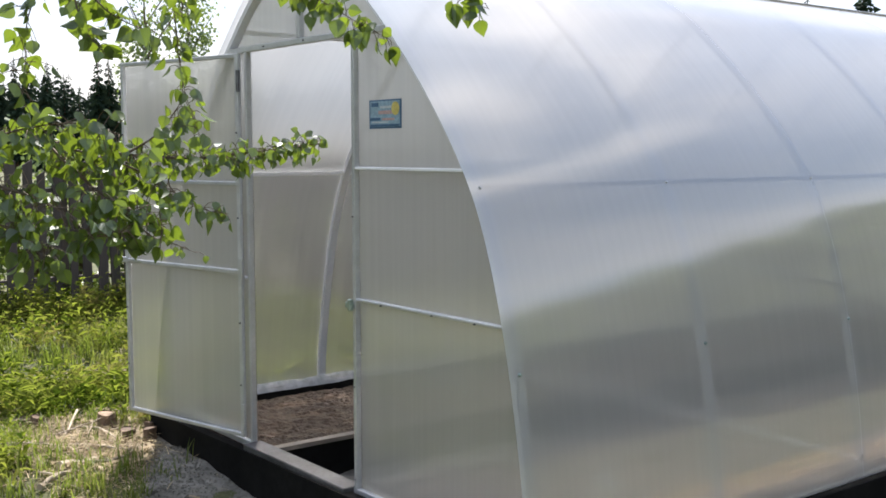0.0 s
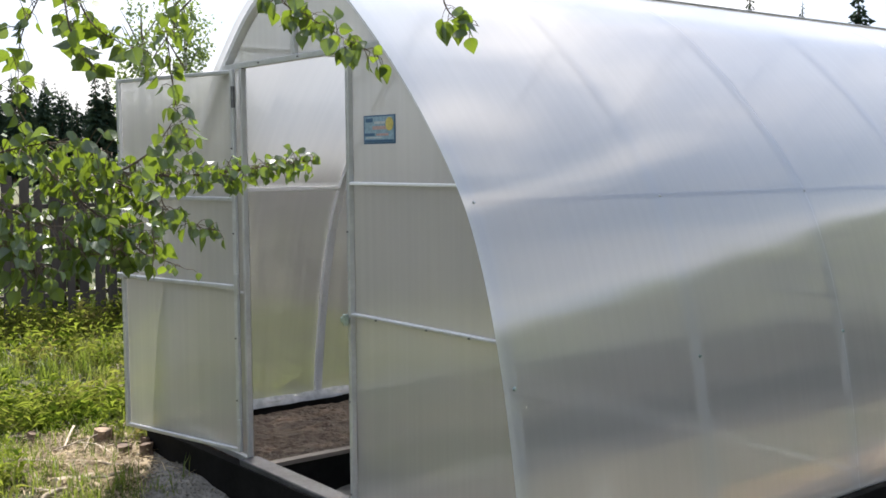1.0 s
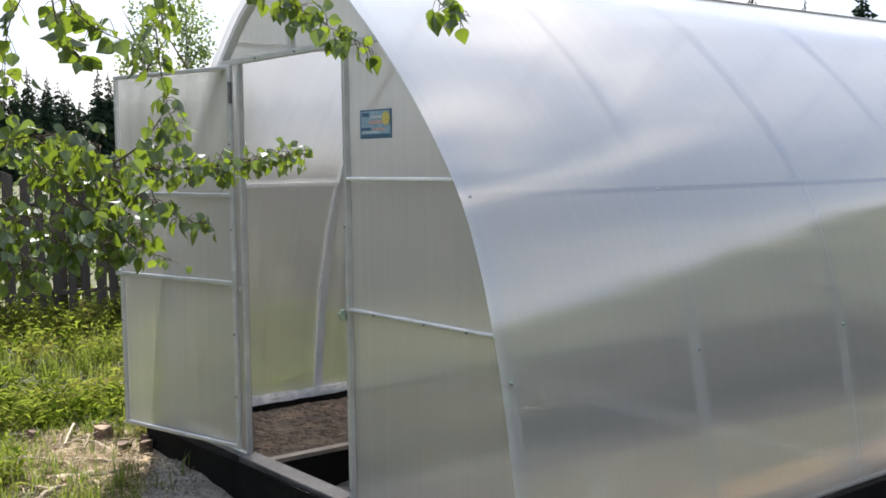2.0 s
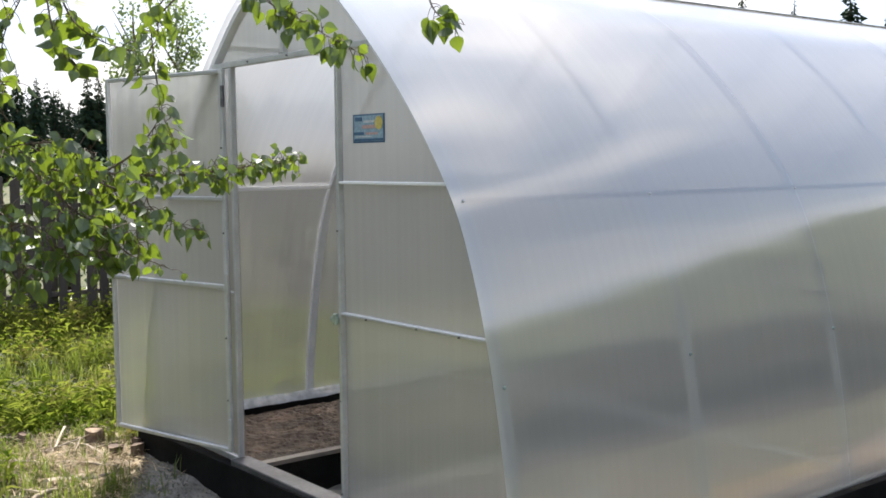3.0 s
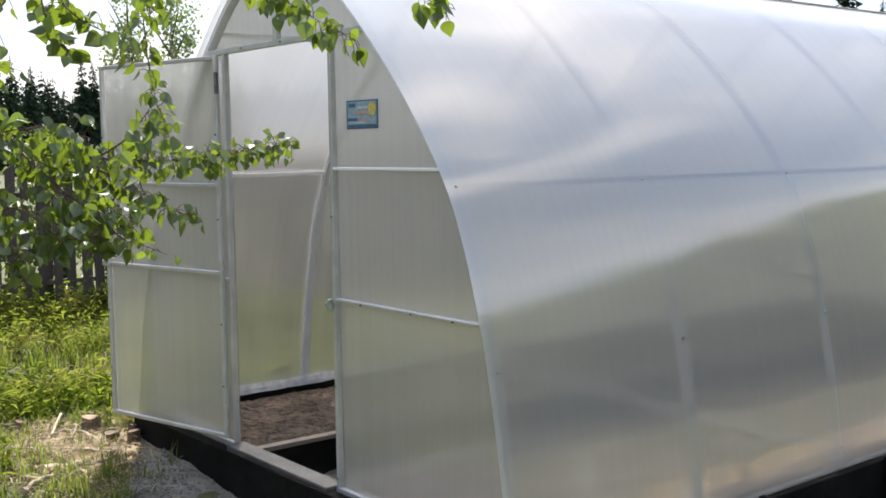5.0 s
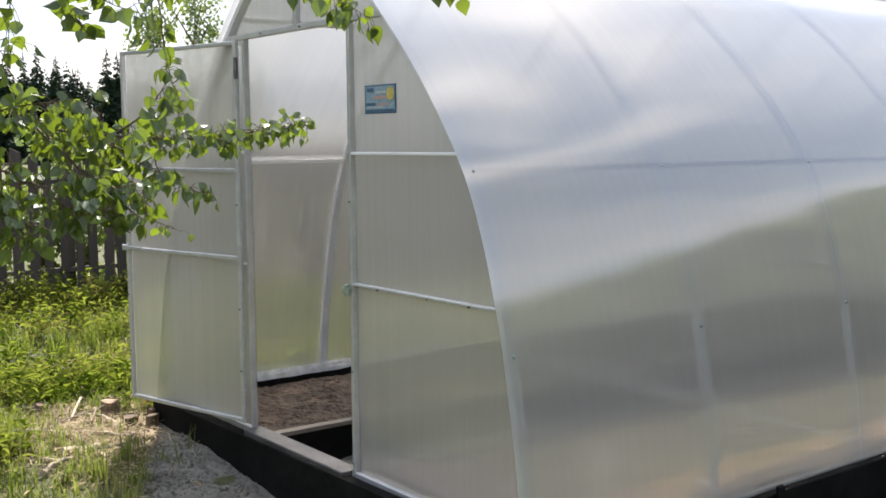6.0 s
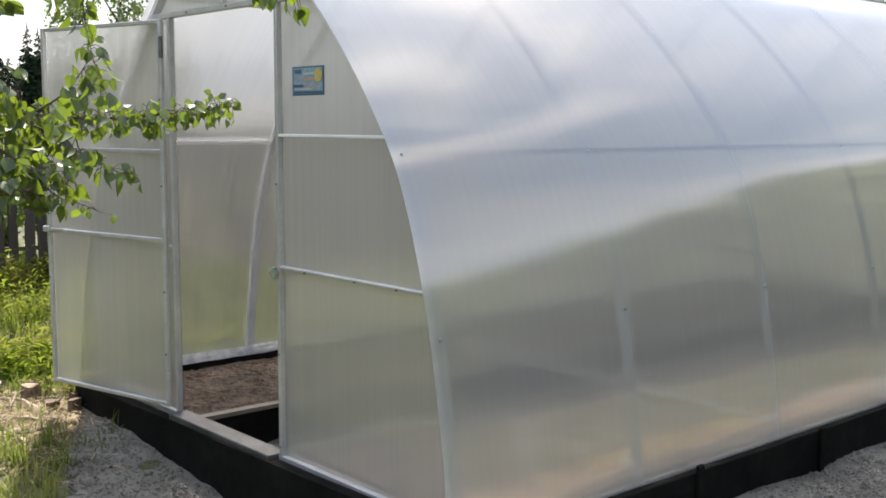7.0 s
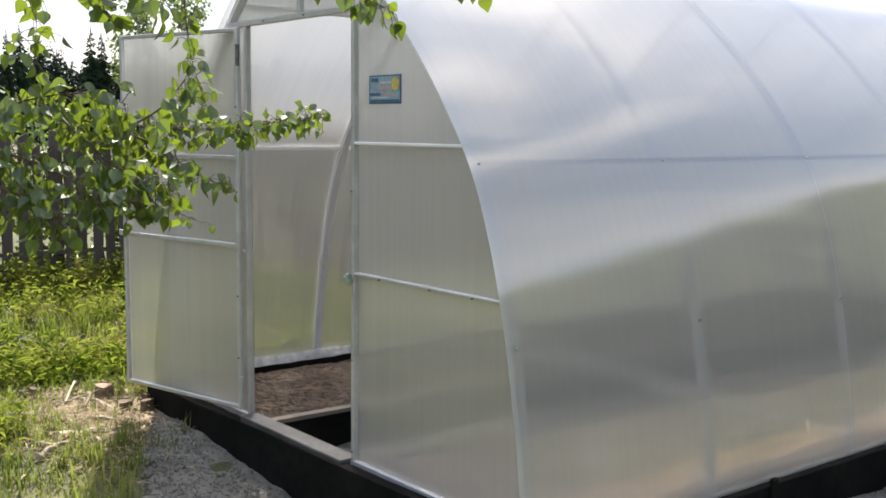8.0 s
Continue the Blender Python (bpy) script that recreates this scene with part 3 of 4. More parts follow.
foundation = empty("foundation", "black film-wrapped timber foundation under the greenhouse", "foundation")
board("front_board", (-1.545, -0.065, -0.36), (1.545, -0.012, 0.004), M_FILM, foundation, 1, tilt=0.012)
board("back_board", (-1.545, 6.012, -0.36), (1.545, 6.065, -0.022), M_FILM, foundation, 2)
board("side_board", (1.49, -0.010, -0.36), (1.545, 6.010, -0.055), M_FILM, foundation, 3, 24)
board("side_board", (-1.545, -0.010, -0.36), (-1.43, 6.010, 0.016), M_FILM, foundation, 4, 24)
for y, h in ((1.34, 0.025), (2.31, 0.008), (3.4, 0.008)):
    box_part("stake", (1.546, y - 0.02, -0.34), (1.566, y + 0.02, -0.045 + h), M_FILM, foundation, 0.004)


def soil_bed(x0, x1, y0, y1, top, material, seed, mound=0.0):
    nx, ny = 44, 260
    verts, faces = [], []
    for j in range(ny + 1):
        for i in range(nx + 1):
            x, y = x0 + (x1 - x0) * i / nx, y0 + (y1 - y0) * j / ny
            q = Vector((x, y, seed))
            z = top + 0.016 * noise.noise(q * 5) + 0.014 * noise.noise(q * 16) + 0.014 * noise.noise(q * 34)
            if mound:
                rise = min(max((x - x0) / 0.22, 0.0), 1.0)
                z += mound * rise * max(0.0, 0.70 + 1.2 * noise.noise(Vector((x * 0.5, y * 1.1, seed + 3))))
            if i in (0, nx) or j in (0, ny):
                z = min(z, top)
            verts.append((x, y, z))
    for j in range(ny):
        for i in range(nx):
            q = j * (nx + 1) + i
            faces.append((q, q + 1, q + nx + 2, q + nx + 1))
    rim = [i for i in range(nx + 1)] + [j * (nx + 1) + nx for j in range(1, ny + 1)] + [ny * (nx + 1) + i for i in range(nx - 1, -1, -1)] + [j * (nx + 1) for j in range(ny - 1, 0, -1)]
    low = len(verts)
    verts += [(verts[k][0], verts[k][1], -0.27) for k in rim]
    m = len(rim)
    for k in range(m):
        faces.append((rim[k], low + k, low + (k + 1) % m, rim[(k + 1) % m]))
    faces.append(tuple(low + k for k in reversed(range(m))))
    return link_mesh("soil", verts, faces, material)


bed = empty("garden_bed", "raised bed of dark raked soil behind a grey board", "garden bed", "beds inside the greenhouse")
soil_bed(-1.425, -0.425, 0.03, 5.97, -0.022, M_SOIL, 1.0).parent = bed
board("edge_wall", (-0.424, 0.06, -0.30), (-0.400, 5.96, -0.022), M_FILM, bed, 5, 24, 0.004)
board("edge_board", (-0.434, 0.06, -0.020), (-0.380, 5.96, 0.0), M_WOOD, bed, 5, 24, 0.004)
bed = empty("garden_bed", "raised bed of brown loam with sand heaped along the wall", "garden bed", "beds inside the greenhouse")
soil_bed(0.426, 1.20, 0.03, 5.97, -0.01, M_LOAM, 7.0).parent = bed
heap = soil_bed(1.10, 1.462, 0.03, 5.97, -0.03, M_SAND, 7.0, 0.058)
heap.name, heap.parent = "sand_heap", bed
tagged(heap, "low heap of pale sand against the wall")
board("edge_wall", (0.401, 0.06, -0.30), (0.425, 5.96, -0.022), M_FILM, bed, 6, 24, 0.004)
board("edge_board", (0.381, 0.06, -0.020), (0.435, 5.96, 0.0), M_WOOD, bed, 6, 24, 0.004)
box_part("aisle_film", (-0.384, 0.03, -0.27), (0.385, 5.97, -0.20), M_AISLE, None, 0.0)
tagged(bpy.data.objects["aisle_film"], "black film on the sunken aisle between the beds", "ground film", kind="structure")


def film_strip():
    """A crumpled strip of clear wrapping film left at the foot of the far wall."""
    n = Nodes("clear_film")
    tr, gl = n.add("ShaderNodeBsdfTranslucent"), n.add("ShaderNodeBsdfGlossy", Roughness=0.18)
    n.link(n.ramp(n.noise(18, 4), [(0.35, (0.55, 0.56, 0.55)), (0.65, (0.85, 0.86, 0.86))]), tr.inputs["Color"])
    mat = n.done(n.blend(tr.outputs["BSDF"], gl.outputs["BSDF"], 0.35))
    fv, ff = [], []
    cols, rows = 60, 4
    for j in range(rows + 1):
        for i in range(cols + 1):
            y = 0.42 + 1.5 * i / cols
            high = 0.048 + 0.022 * noise.noise(Vector((y * 2.4, 1.0, 2.0)))
            s = j / rows
            fv.append((-1.425 - 0.03 * s + 0.006 * noise.noise(Vector((y * 9, s * 3, 4.0))), y, 0.012 + high * s + 0.004 * noise.noise(Vector((y * 11, s * 2, 8.0)))))
    for j in range(rows):
        for i in range(cols):
            q = j * (cols + 1) + i
            ff.append((q, q + 1, q + cols + 2, q + cols + 1))
    ob = link_mesh("film_strip", fv, ff, mat)
    tagged(ob, "crumpled clear wrapping film at the foot of the wall", "film")


film_strip()


def build_bottle():
    """A small plastic bottle: body, shoulder, neck and cap."""
    bottle = empty("plastic_bottle", "small white plastic bottle standing on the loam", "bottle", at=(1.24, 0.60, 0.03))
    for name, rings in (("body", [(0.0, 0.036), (0.006, 0.040), (0.10, 0.040), (0.125, 0.032), (0.142, 0.016), (0.155, 0.015)]), ("cap", [(0.155, 0.018), (0.157, 0.019), (0.178, 0.019), (0.180, 0.017)])):
        verts, faces = [], []
        rod(verts, faces, [(0, 0, z) for z, r in rings], [r for z, r in rings], 16)
        ob = link_mesh(name, verts, faces, M_WHITE)
        ob.parent = bottle


build_bottle()

# ---------------------------------------------------------------- fence
def build_fence():
    fence = empty("fence", "weathered dark picket fence at the garden's edge", "fence")
    meshes = []
    rng = random.Random(5)
    for k in range(5):
        w, h, t = 0.078 + 0.028 * rng.random(), 1.50 + 0.22 * rng.random(), 0.022
        lean, cut = rng.uniform(-0.02, 0.02), rng.uniform(-0.03, 0.03)
        bm = bmesh.new()
        add_box(bm, (-t / 2, -w / 2, 0), (t / 2, w / 2, h), 0.003)
        for v in bm.verts:
            v.co.y += lean * v.co.z
            if v.co.z > 1:
                v.co.z += cut * (1 if v.co.y > 0 else -1)
        ob = part("picket", bm, M_FENCE, fence)
        ob.location = (-6.9, -6.0 - k * 0.2, GROUND - 0.1)
        meshes.append(ob.data)
    y = -5.8
    while y < 13:
        ob = new("picket", meshes[rng.randrange(5)])
        ob.parent = fence
        ob.location = (-6.9 + rng.uniform(-0.008, 0.008), y, GROUND - 0.08 + rng.uniform(-0.06, 0.04))
        ob.rotation_euler = (rng.uniform(-0.015, 0.015), 0, 0)
        y += 0.152 + rng.uniform(-0.02, 0.025)
    for z in (0.12, 1.02):
        bar_part("rail", (-6.945, -7, z), (-6.945, 13, z), 0.045, 0.07, M_FENCE, fence)
    y = -6.5
    while y < 13:
        bar_part("post", (-7.03, y, -0.6), (-7.03, y, 1.35), 0.10, 0.10, M_FENCE, fence)
        y += 2.6


build_fence()


# ---------------------------------------------------------------- plants
def leaf_shape(verts, faces, base, along, side, length, width, curl=0.15):
    """A pointed, slightly folded leaf."""
    up = along.cross(side).normalized()
    prof = ((0.0, 0.02), (0.08, 0.30), (0.22, 0.47), (0.40, 0.50), (0.58, 0.41), (0.80, 0.19), (1.0, 0.0))
    b = len(verts)
    mid, left, right = [], [], []
    for s, w in prof:
        c = base + along * (length * s) - up * (curl * length * s * s)
        mid.append(c)
        left.append(c + side * (w * width) + up * (w * width * 0.28))
        right.append(c - side * (w * width) + up * (w * width * 0.28))
    k = len(prof)
    verts += mid + left[1:-1] + right[1:-1]
    m = [b + i for i in range(k)]
    l = [m[0]] + [b + k + i for i in range(k - 2)] + [m[-1]]
    r = [m[0]] + [b + 2 * k - 2 + i for i in range(k - 2)] + [m[-1]]
    for i in range(k - 1):
        for edge, flip in ((l, False), (r, True)):
            ring = [m[i], m[i + 1], edge[i + 1], edge[i]]
            ring = [q for j, q in enumerate(ring) if q not in ring[:j]]
            faces.append(tuple(reversed(ring)) if flip else tuple(ring))


def rand_dir(rng, z_bias=0.0):
    v = Vector((rng.gauss(0, 1), rng.gauss(0, 1), rng.gauss(0, 1) + z_bias))
    return v.normalized() if v.length > 1e-3 else Vector((0, 0, -1))


birch = empty("birch_tree", "young birch with long leafy branches hanging into the view", "tree", at=(0.084, -0.024, -0.005))
birch.rotation_euler.z = radians(1.1)
verts, faces = [], []
rod(verts, faces, smooth_path([(1.55, -2.80, -0.35), (1.57, -2.79, 0.5), (1.60, -2.76, 1.6), (1.62, -2.70, 2.8), (1.70, -2.66, 4.2), (1.72, -2.6, 5.6)], 4),
    [0.085 - 0.0036 * i for i in range(21)], 12)
ob = link_mesh("trunk", verts, faces, M_BIRCH)
ob.parent = birch
rng_leaf = random.Random(11)
LEAF_MESHES = []
for k in range(6):
    lv, lf = [], []
    leaf_shape(lv, lf, Vector((0, 0, 0)), Vector((0, 0, -1)), Vector((1, 0, 0)), 1.0, 0.80 + 0.05 * k, 0.10 + 0.05 * k)
    me = bpy.data.meshes.new("leaf")
    me.from_pydata([tuple(v) for v in lv], [], lf)
    me.materials.append(M_LEAF)
    for p in me.polygons:
        p.use_smooth = True
    LEAF_MESHES.append(me)
leaf_count = [0]


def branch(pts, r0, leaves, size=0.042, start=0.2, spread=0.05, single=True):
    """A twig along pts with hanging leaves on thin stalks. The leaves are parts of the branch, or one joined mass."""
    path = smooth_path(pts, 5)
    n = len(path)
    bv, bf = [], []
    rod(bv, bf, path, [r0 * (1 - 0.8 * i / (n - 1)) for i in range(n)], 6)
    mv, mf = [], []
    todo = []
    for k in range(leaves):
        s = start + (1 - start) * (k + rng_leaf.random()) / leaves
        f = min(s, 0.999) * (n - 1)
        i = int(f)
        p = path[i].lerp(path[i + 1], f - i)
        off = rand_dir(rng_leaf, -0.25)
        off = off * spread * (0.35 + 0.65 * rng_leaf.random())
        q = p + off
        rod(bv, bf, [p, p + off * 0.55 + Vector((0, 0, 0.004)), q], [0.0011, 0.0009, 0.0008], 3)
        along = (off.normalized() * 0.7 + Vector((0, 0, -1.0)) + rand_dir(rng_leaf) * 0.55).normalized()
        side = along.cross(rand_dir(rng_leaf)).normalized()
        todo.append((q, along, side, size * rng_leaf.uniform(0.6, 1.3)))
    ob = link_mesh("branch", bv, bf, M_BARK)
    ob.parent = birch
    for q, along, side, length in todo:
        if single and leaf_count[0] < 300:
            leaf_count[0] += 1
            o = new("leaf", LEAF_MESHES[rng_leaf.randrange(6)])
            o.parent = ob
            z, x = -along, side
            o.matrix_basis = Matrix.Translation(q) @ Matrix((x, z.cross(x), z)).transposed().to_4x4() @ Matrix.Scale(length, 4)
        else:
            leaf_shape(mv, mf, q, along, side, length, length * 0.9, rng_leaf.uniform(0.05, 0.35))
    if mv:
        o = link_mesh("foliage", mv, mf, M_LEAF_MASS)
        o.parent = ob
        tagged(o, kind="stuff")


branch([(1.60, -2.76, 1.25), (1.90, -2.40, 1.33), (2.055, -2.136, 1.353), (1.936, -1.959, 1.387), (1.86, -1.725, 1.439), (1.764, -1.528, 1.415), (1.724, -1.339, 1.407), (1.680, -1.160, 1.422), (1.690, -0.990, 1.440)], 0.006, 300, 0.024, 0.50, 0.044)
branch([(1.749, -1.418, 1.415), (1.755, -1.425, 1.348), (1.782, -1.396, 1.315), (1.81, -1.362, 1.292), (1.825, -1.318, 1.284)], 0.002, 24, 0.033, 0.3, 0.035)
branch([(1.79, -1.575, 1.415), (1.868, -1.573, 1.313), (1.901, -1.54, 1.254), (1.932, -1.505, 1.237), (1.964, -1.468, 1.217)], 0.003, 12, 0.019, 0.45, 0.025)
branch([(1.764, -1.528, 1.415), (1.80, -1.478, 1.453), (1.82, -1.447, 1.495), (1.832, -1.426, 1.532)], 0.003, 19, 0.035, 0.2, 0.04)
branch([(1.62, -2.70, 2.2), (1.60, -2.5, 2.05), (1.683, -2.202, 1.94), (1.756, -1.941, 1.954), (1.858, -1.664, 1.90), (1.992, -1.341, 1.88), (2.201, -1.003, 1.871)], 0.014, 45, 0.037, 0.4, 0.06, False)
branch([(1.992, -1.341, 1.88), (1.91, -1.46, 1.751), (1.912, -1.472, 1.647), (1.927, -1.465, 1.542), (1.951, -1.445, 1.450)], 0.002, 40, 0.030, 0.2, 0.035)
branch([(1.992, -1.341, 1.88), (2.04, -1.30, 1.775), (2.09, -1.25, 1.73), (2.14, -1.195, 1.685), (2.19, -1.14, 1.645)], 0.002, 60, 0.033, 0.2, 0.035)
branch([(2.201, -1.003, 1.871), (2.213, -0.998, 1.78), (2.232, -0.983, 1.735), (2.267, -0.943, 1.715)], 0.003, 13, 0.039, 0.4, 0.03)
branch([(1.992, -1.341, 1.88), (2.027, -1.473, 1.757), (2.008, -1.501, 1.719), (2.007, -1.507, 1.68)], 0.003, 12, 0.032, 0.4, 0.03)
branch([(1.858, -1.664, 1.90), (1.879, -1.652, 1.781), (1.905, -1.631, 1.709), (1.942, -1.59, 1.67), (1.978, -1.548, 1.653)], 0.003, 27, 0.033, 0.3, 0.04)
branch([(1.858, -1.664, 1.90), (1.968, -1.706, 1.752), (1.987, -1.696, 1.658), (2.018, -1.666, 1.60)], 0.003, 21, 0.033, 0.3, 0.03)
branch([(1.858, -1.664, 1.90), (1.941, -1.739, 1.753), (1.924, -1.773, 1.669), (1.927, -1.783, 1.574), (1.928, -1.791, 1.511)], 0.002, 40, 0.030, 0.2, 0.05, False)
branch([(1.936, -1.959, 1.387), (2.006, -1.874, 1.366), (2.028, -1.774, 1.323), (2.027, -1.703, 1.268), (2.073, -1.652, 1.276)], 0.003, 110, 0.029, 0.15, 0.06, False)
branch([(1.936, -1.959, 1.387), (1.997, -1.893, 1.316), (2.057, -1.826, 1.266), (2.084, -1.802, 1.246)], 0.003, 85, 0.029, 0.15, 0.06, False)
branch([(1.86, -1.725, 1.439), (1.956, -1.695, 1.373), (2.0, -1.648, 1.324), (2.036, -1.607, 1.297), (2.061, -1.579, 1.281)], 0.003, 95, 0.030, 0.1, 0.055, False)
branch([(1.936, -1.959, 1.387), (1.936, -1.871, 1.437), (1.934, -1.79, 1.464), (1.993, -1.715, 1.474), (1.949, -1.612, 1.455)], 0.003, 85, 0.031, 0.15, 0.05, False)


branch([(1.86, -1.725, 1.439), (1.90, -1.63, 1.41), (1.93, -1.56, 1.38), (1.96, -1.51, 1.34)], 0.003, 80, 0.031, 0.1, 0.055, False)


def crown(parent, centre, radius, count, size, material, seed, name="crown"):
    """Many small leaves in uneven clumps."""
    rng = random.Random(seed)
    cv, cf = [], []
    clumps = [Vector(centre) + Vector((rng.gauss(0, 0.42) * radius[0], rng.gauss(0, 0.42) * radius[1], rng.gauss(0, 0.42) * radius[2])) for _ in range(max(8, count // 40))]
    for k in range(count):
        c = clumps[rng.randrange(len(clumps))]
        p = c + Vector((rng.gauss(0, 0.13) * radius[0], rng.gauss(0, 0.13) * radius[1], rng.gauss(0, 0.10) * radius[2]))
        along = (rand_dir(rng) + Vector((0, 0, -0.5))).normalized()
        side = along.cross(rand_dir(rng)).normalized()
        n = size * rng.uniform(0.6, 1.3)
        b = len(cv)
        cv += [p, p + along * n * 0.5 + side * n * 0.36, p + along * n, p + along * n * 0.5 - side * n * 0.36]
        cf.append((b, b + 1, b + 2, b + 3))
    o = link_mesh(name, cv, cf, material)
    o.parent = parent
    return o


crown(birch, (1.5, -3.2, 4.4), (1.5, 1.5, 1.6), 4200, 0.06, M_LEAF_MASS, 21)


def shrub(x, y, height, seed):
    s = empty("shrub", "loose pale green shrub behind the fence", "shrub", "shrubs behind the fence", at=(0, 0, 0))
    rng = random.Random(seed)
    z = GROUND
    for k in range(5):
        sv, sf = [], []
        a = rng.uniform(0, 6.28)
        r = rng.uniform(0.2, 0.7) * height * 0.4
        rod(sv, sf, smooth_path([(x, y, z - 0.05), (x + 0.4 * r * math.cos(a), y + 0.4 * r * math.sin(a), z + 0.45 * height), (x + r * math.cos(a), y + r * math.sin(a), z + 0.95 * height)], 3), [0.02, 0.018, 0.016, 0.013, 0.01, 0.007, 0.004], 5)
        o = link_mesh("stem", sv, sf, M_BARK)
        o.parent = s
    crown(s, (x, y, z + height * 0.58), (height * 0.55, height * 0.55, height * 0.55), 1500, 0.085, M_SHRUB, seed + 100)


for k, (x, y, h) in enumerate([(-8.2, -1.2, 1.5), (-8.6, 0.6, 1.55), (-8.3, 1.9, 1.7), (-8.9, 3.3, 1.5), (-8.4, 4.6, 1.4), (-9.5, 6.4, 1.6), (-8.5, -3.0, 1.4), (-7.7, 0.2, 1.2), (-7.8, 1.3, 1.25), (-7.7, 2.4, 1.15), (-7.8, -0.8, 1.1)]):
    shrub(x, y, h, 40 + k)


def spruce_mesh(name, height, radius, seed, layers=44):
    """A tapering trunk and whorls of drooping, ragged boughs, each a bent blade."""
    rng = random.Random(seed)
    cv, cf = [], []
    for k in range(layers):
        s = (k + 0.5) / layers
        z = height * (0.10 + 0.90 * s)
        reach = radius * (1 - s) ** 0.85 * rng.uniform(0.7, 1.15) + 0.08
        boughs = 9 if s < 0.7 else 8
        for b in range(boughs):
            a = 2 * math.pi * (b + rng.random() * 0.8) / boughs
            d = Vector((math.cos(a), math.sin(a), 0))
            w = Vector((-d.y, d.x, 0)) * reach * 0.22
            r = reach * rng.uniform(0.55, 1.15)
            i = len(cv)
            top = Vector((0, 0, z + rng.uniform(-0.03, 0.03) * height))
            cv += [top, top + d * r * 0.55 + w + Vector((0, 0, -0.16 * r)), top + d * r + Vector((0, 0, -0.42 * r)), top + d * r * 0.55 - w + Vector((0, 0, -0.16 * r)), top + d * r * 0.6 + Vector((0, 0, -0.62 * r))]
            cf += [(i, i + 1, i + 2), (i, i + 2, i + 3), (i + 1, i + 4, i + 2), (i + 3, i + 2, i + 4)]
    i = len(cv)
    cv += [Vector((0.05, 0, height * 0.93)), Vector((-0.05, 0, height * 0.93)), Vector((0, 0.0, height * 1.05)), Vector((0, 0.06, height * 0.93))]
    cf += [(i, i + 1, i + 2), (i, i + 2, i + 3), (i + 1, i + 3, i + 2)]
    return cv, cf


def build_spruce(seed, height, radius):
    tree = empty("spruce_tree", "dark pointed spruce at the far forest edge", "tree", "far spruces")
    tv, tf = [], []
    rod(tv, tf, [(0, 0, -0.5), (0, 0, height * 0.5), (0, 0, height * 0.98)], [height * 0.016, height * 0.009, 0.01], 7)
    o = link_mesh("trunk", tv, tf, M_STUMP)
    o.parent = tree
    o = link_mesh("crown", *spruce_mesh("crown", height, radius, seed), M_SPRUCE)
    o.parent = tree
    return tree


EYE_AT = Vector((4.155, -2.385, 0))


def polar(bearing, dist):
    """A place dist metres from the garden's corner; bearing in degrees from north, clockwise."""
    a = radians(bearing - 1.1)
    return EYE_AT + Vector((math.sin(a), math.cos(a), 0)) * dist


spruce_kinds = [build_spruce(60, 9.5, 1.7), build_spruce(61, 8.6, 2.0), build_spruce(62, 10.4, 1.9)]
rng = random.Random(8)
for tree, (b, d) in zip(spruce_kinds, [(-72.5, 100), (-71.0, 92), (-71.9, 104)]):
    tree.location = (*polar(b, d).xy, GROUND)


def plant_spruce(bearing, dist, size):
    p = polar(bearing, dist)
    t = copy_thing(spruce_kinds[rng.randrange(3)], pose(p.x, p.y, GROUND, 0, 0, rng.uniform(0, 360)))
    t.scale = (size * 1.15, size * 1.15, size * 1.06)


bearing = -80.0
while bearing < -62:
    plant_spruce(bearing, rng.uniform(108, 128), rng.uniform(0.70, 0.92))
    bearing += rng.uniform(0.25, 0.5)
for b, d, size in ((-68.6, 106, 1.05), (-68.1, 107, 1.02), (-73.3, 103, 1.0), (-30.3, 60, 1.02), (-32.9, 60, 0.96), (-35.4, 62, 0.98), (-28.6, 63, 1.0), (-31.5, 66, 0.8)):
    plant_spruce(b, d, size)


def leafy_tree(x, y, height, seed, label):
    """A far slender tree with an open crown."""
    tree = empty("birch_tree", label, "tree", "far birches")
    tv, tf = [], []
    rng = random.Random(seed)
    rod(tv, tf, smooth_path([(x, y, GROUND - 0.3), (x + rng.uniform(-.2, .2), y, height * 0.5), (x, y, height)], 4), [0.13 - 0.013 * i for i in range(9)], 8)
    o = link_mesh("trunk", tv, tf, M_BIRCH)
    o.parent = tree
    for k in range(7):
        lv, lf = [], []
        a, z = rng.uniform(0, 6.28), height * rng.uniform(0.35, 0.85)
        r = height * rng.uniform(0.08, 0.16)
        rod(lv, lf, [(x, y, z), (x + r * math.cos(a) * 0.6, y + r * math.sin(a) * 0.6, z + r * 0.9), (x + r * math.cos(a), y + r * math.sin(a), z + r * 1.4)], [0.04, 0.025, 0.008], 5)
        o = link_mesh("limb", lv, lf, M_BARK)
        o.parent = tree
    crown(tree, (x, y, height * 0.68), (height * 0.14, height * 0.14, height * 0.38), 1500, 0.16, M_SHRUB, seed + 5)


for k, (b, d, h) in enumerate([(-66.3, 40, 7.0), (-64.2, 41, 7.4), (-26.5, 56, 10.5)]):
    p = polar(b, d)
    leafy_tree(p.x, p.y, h, 80 + k, "slender far birch with an open crown")


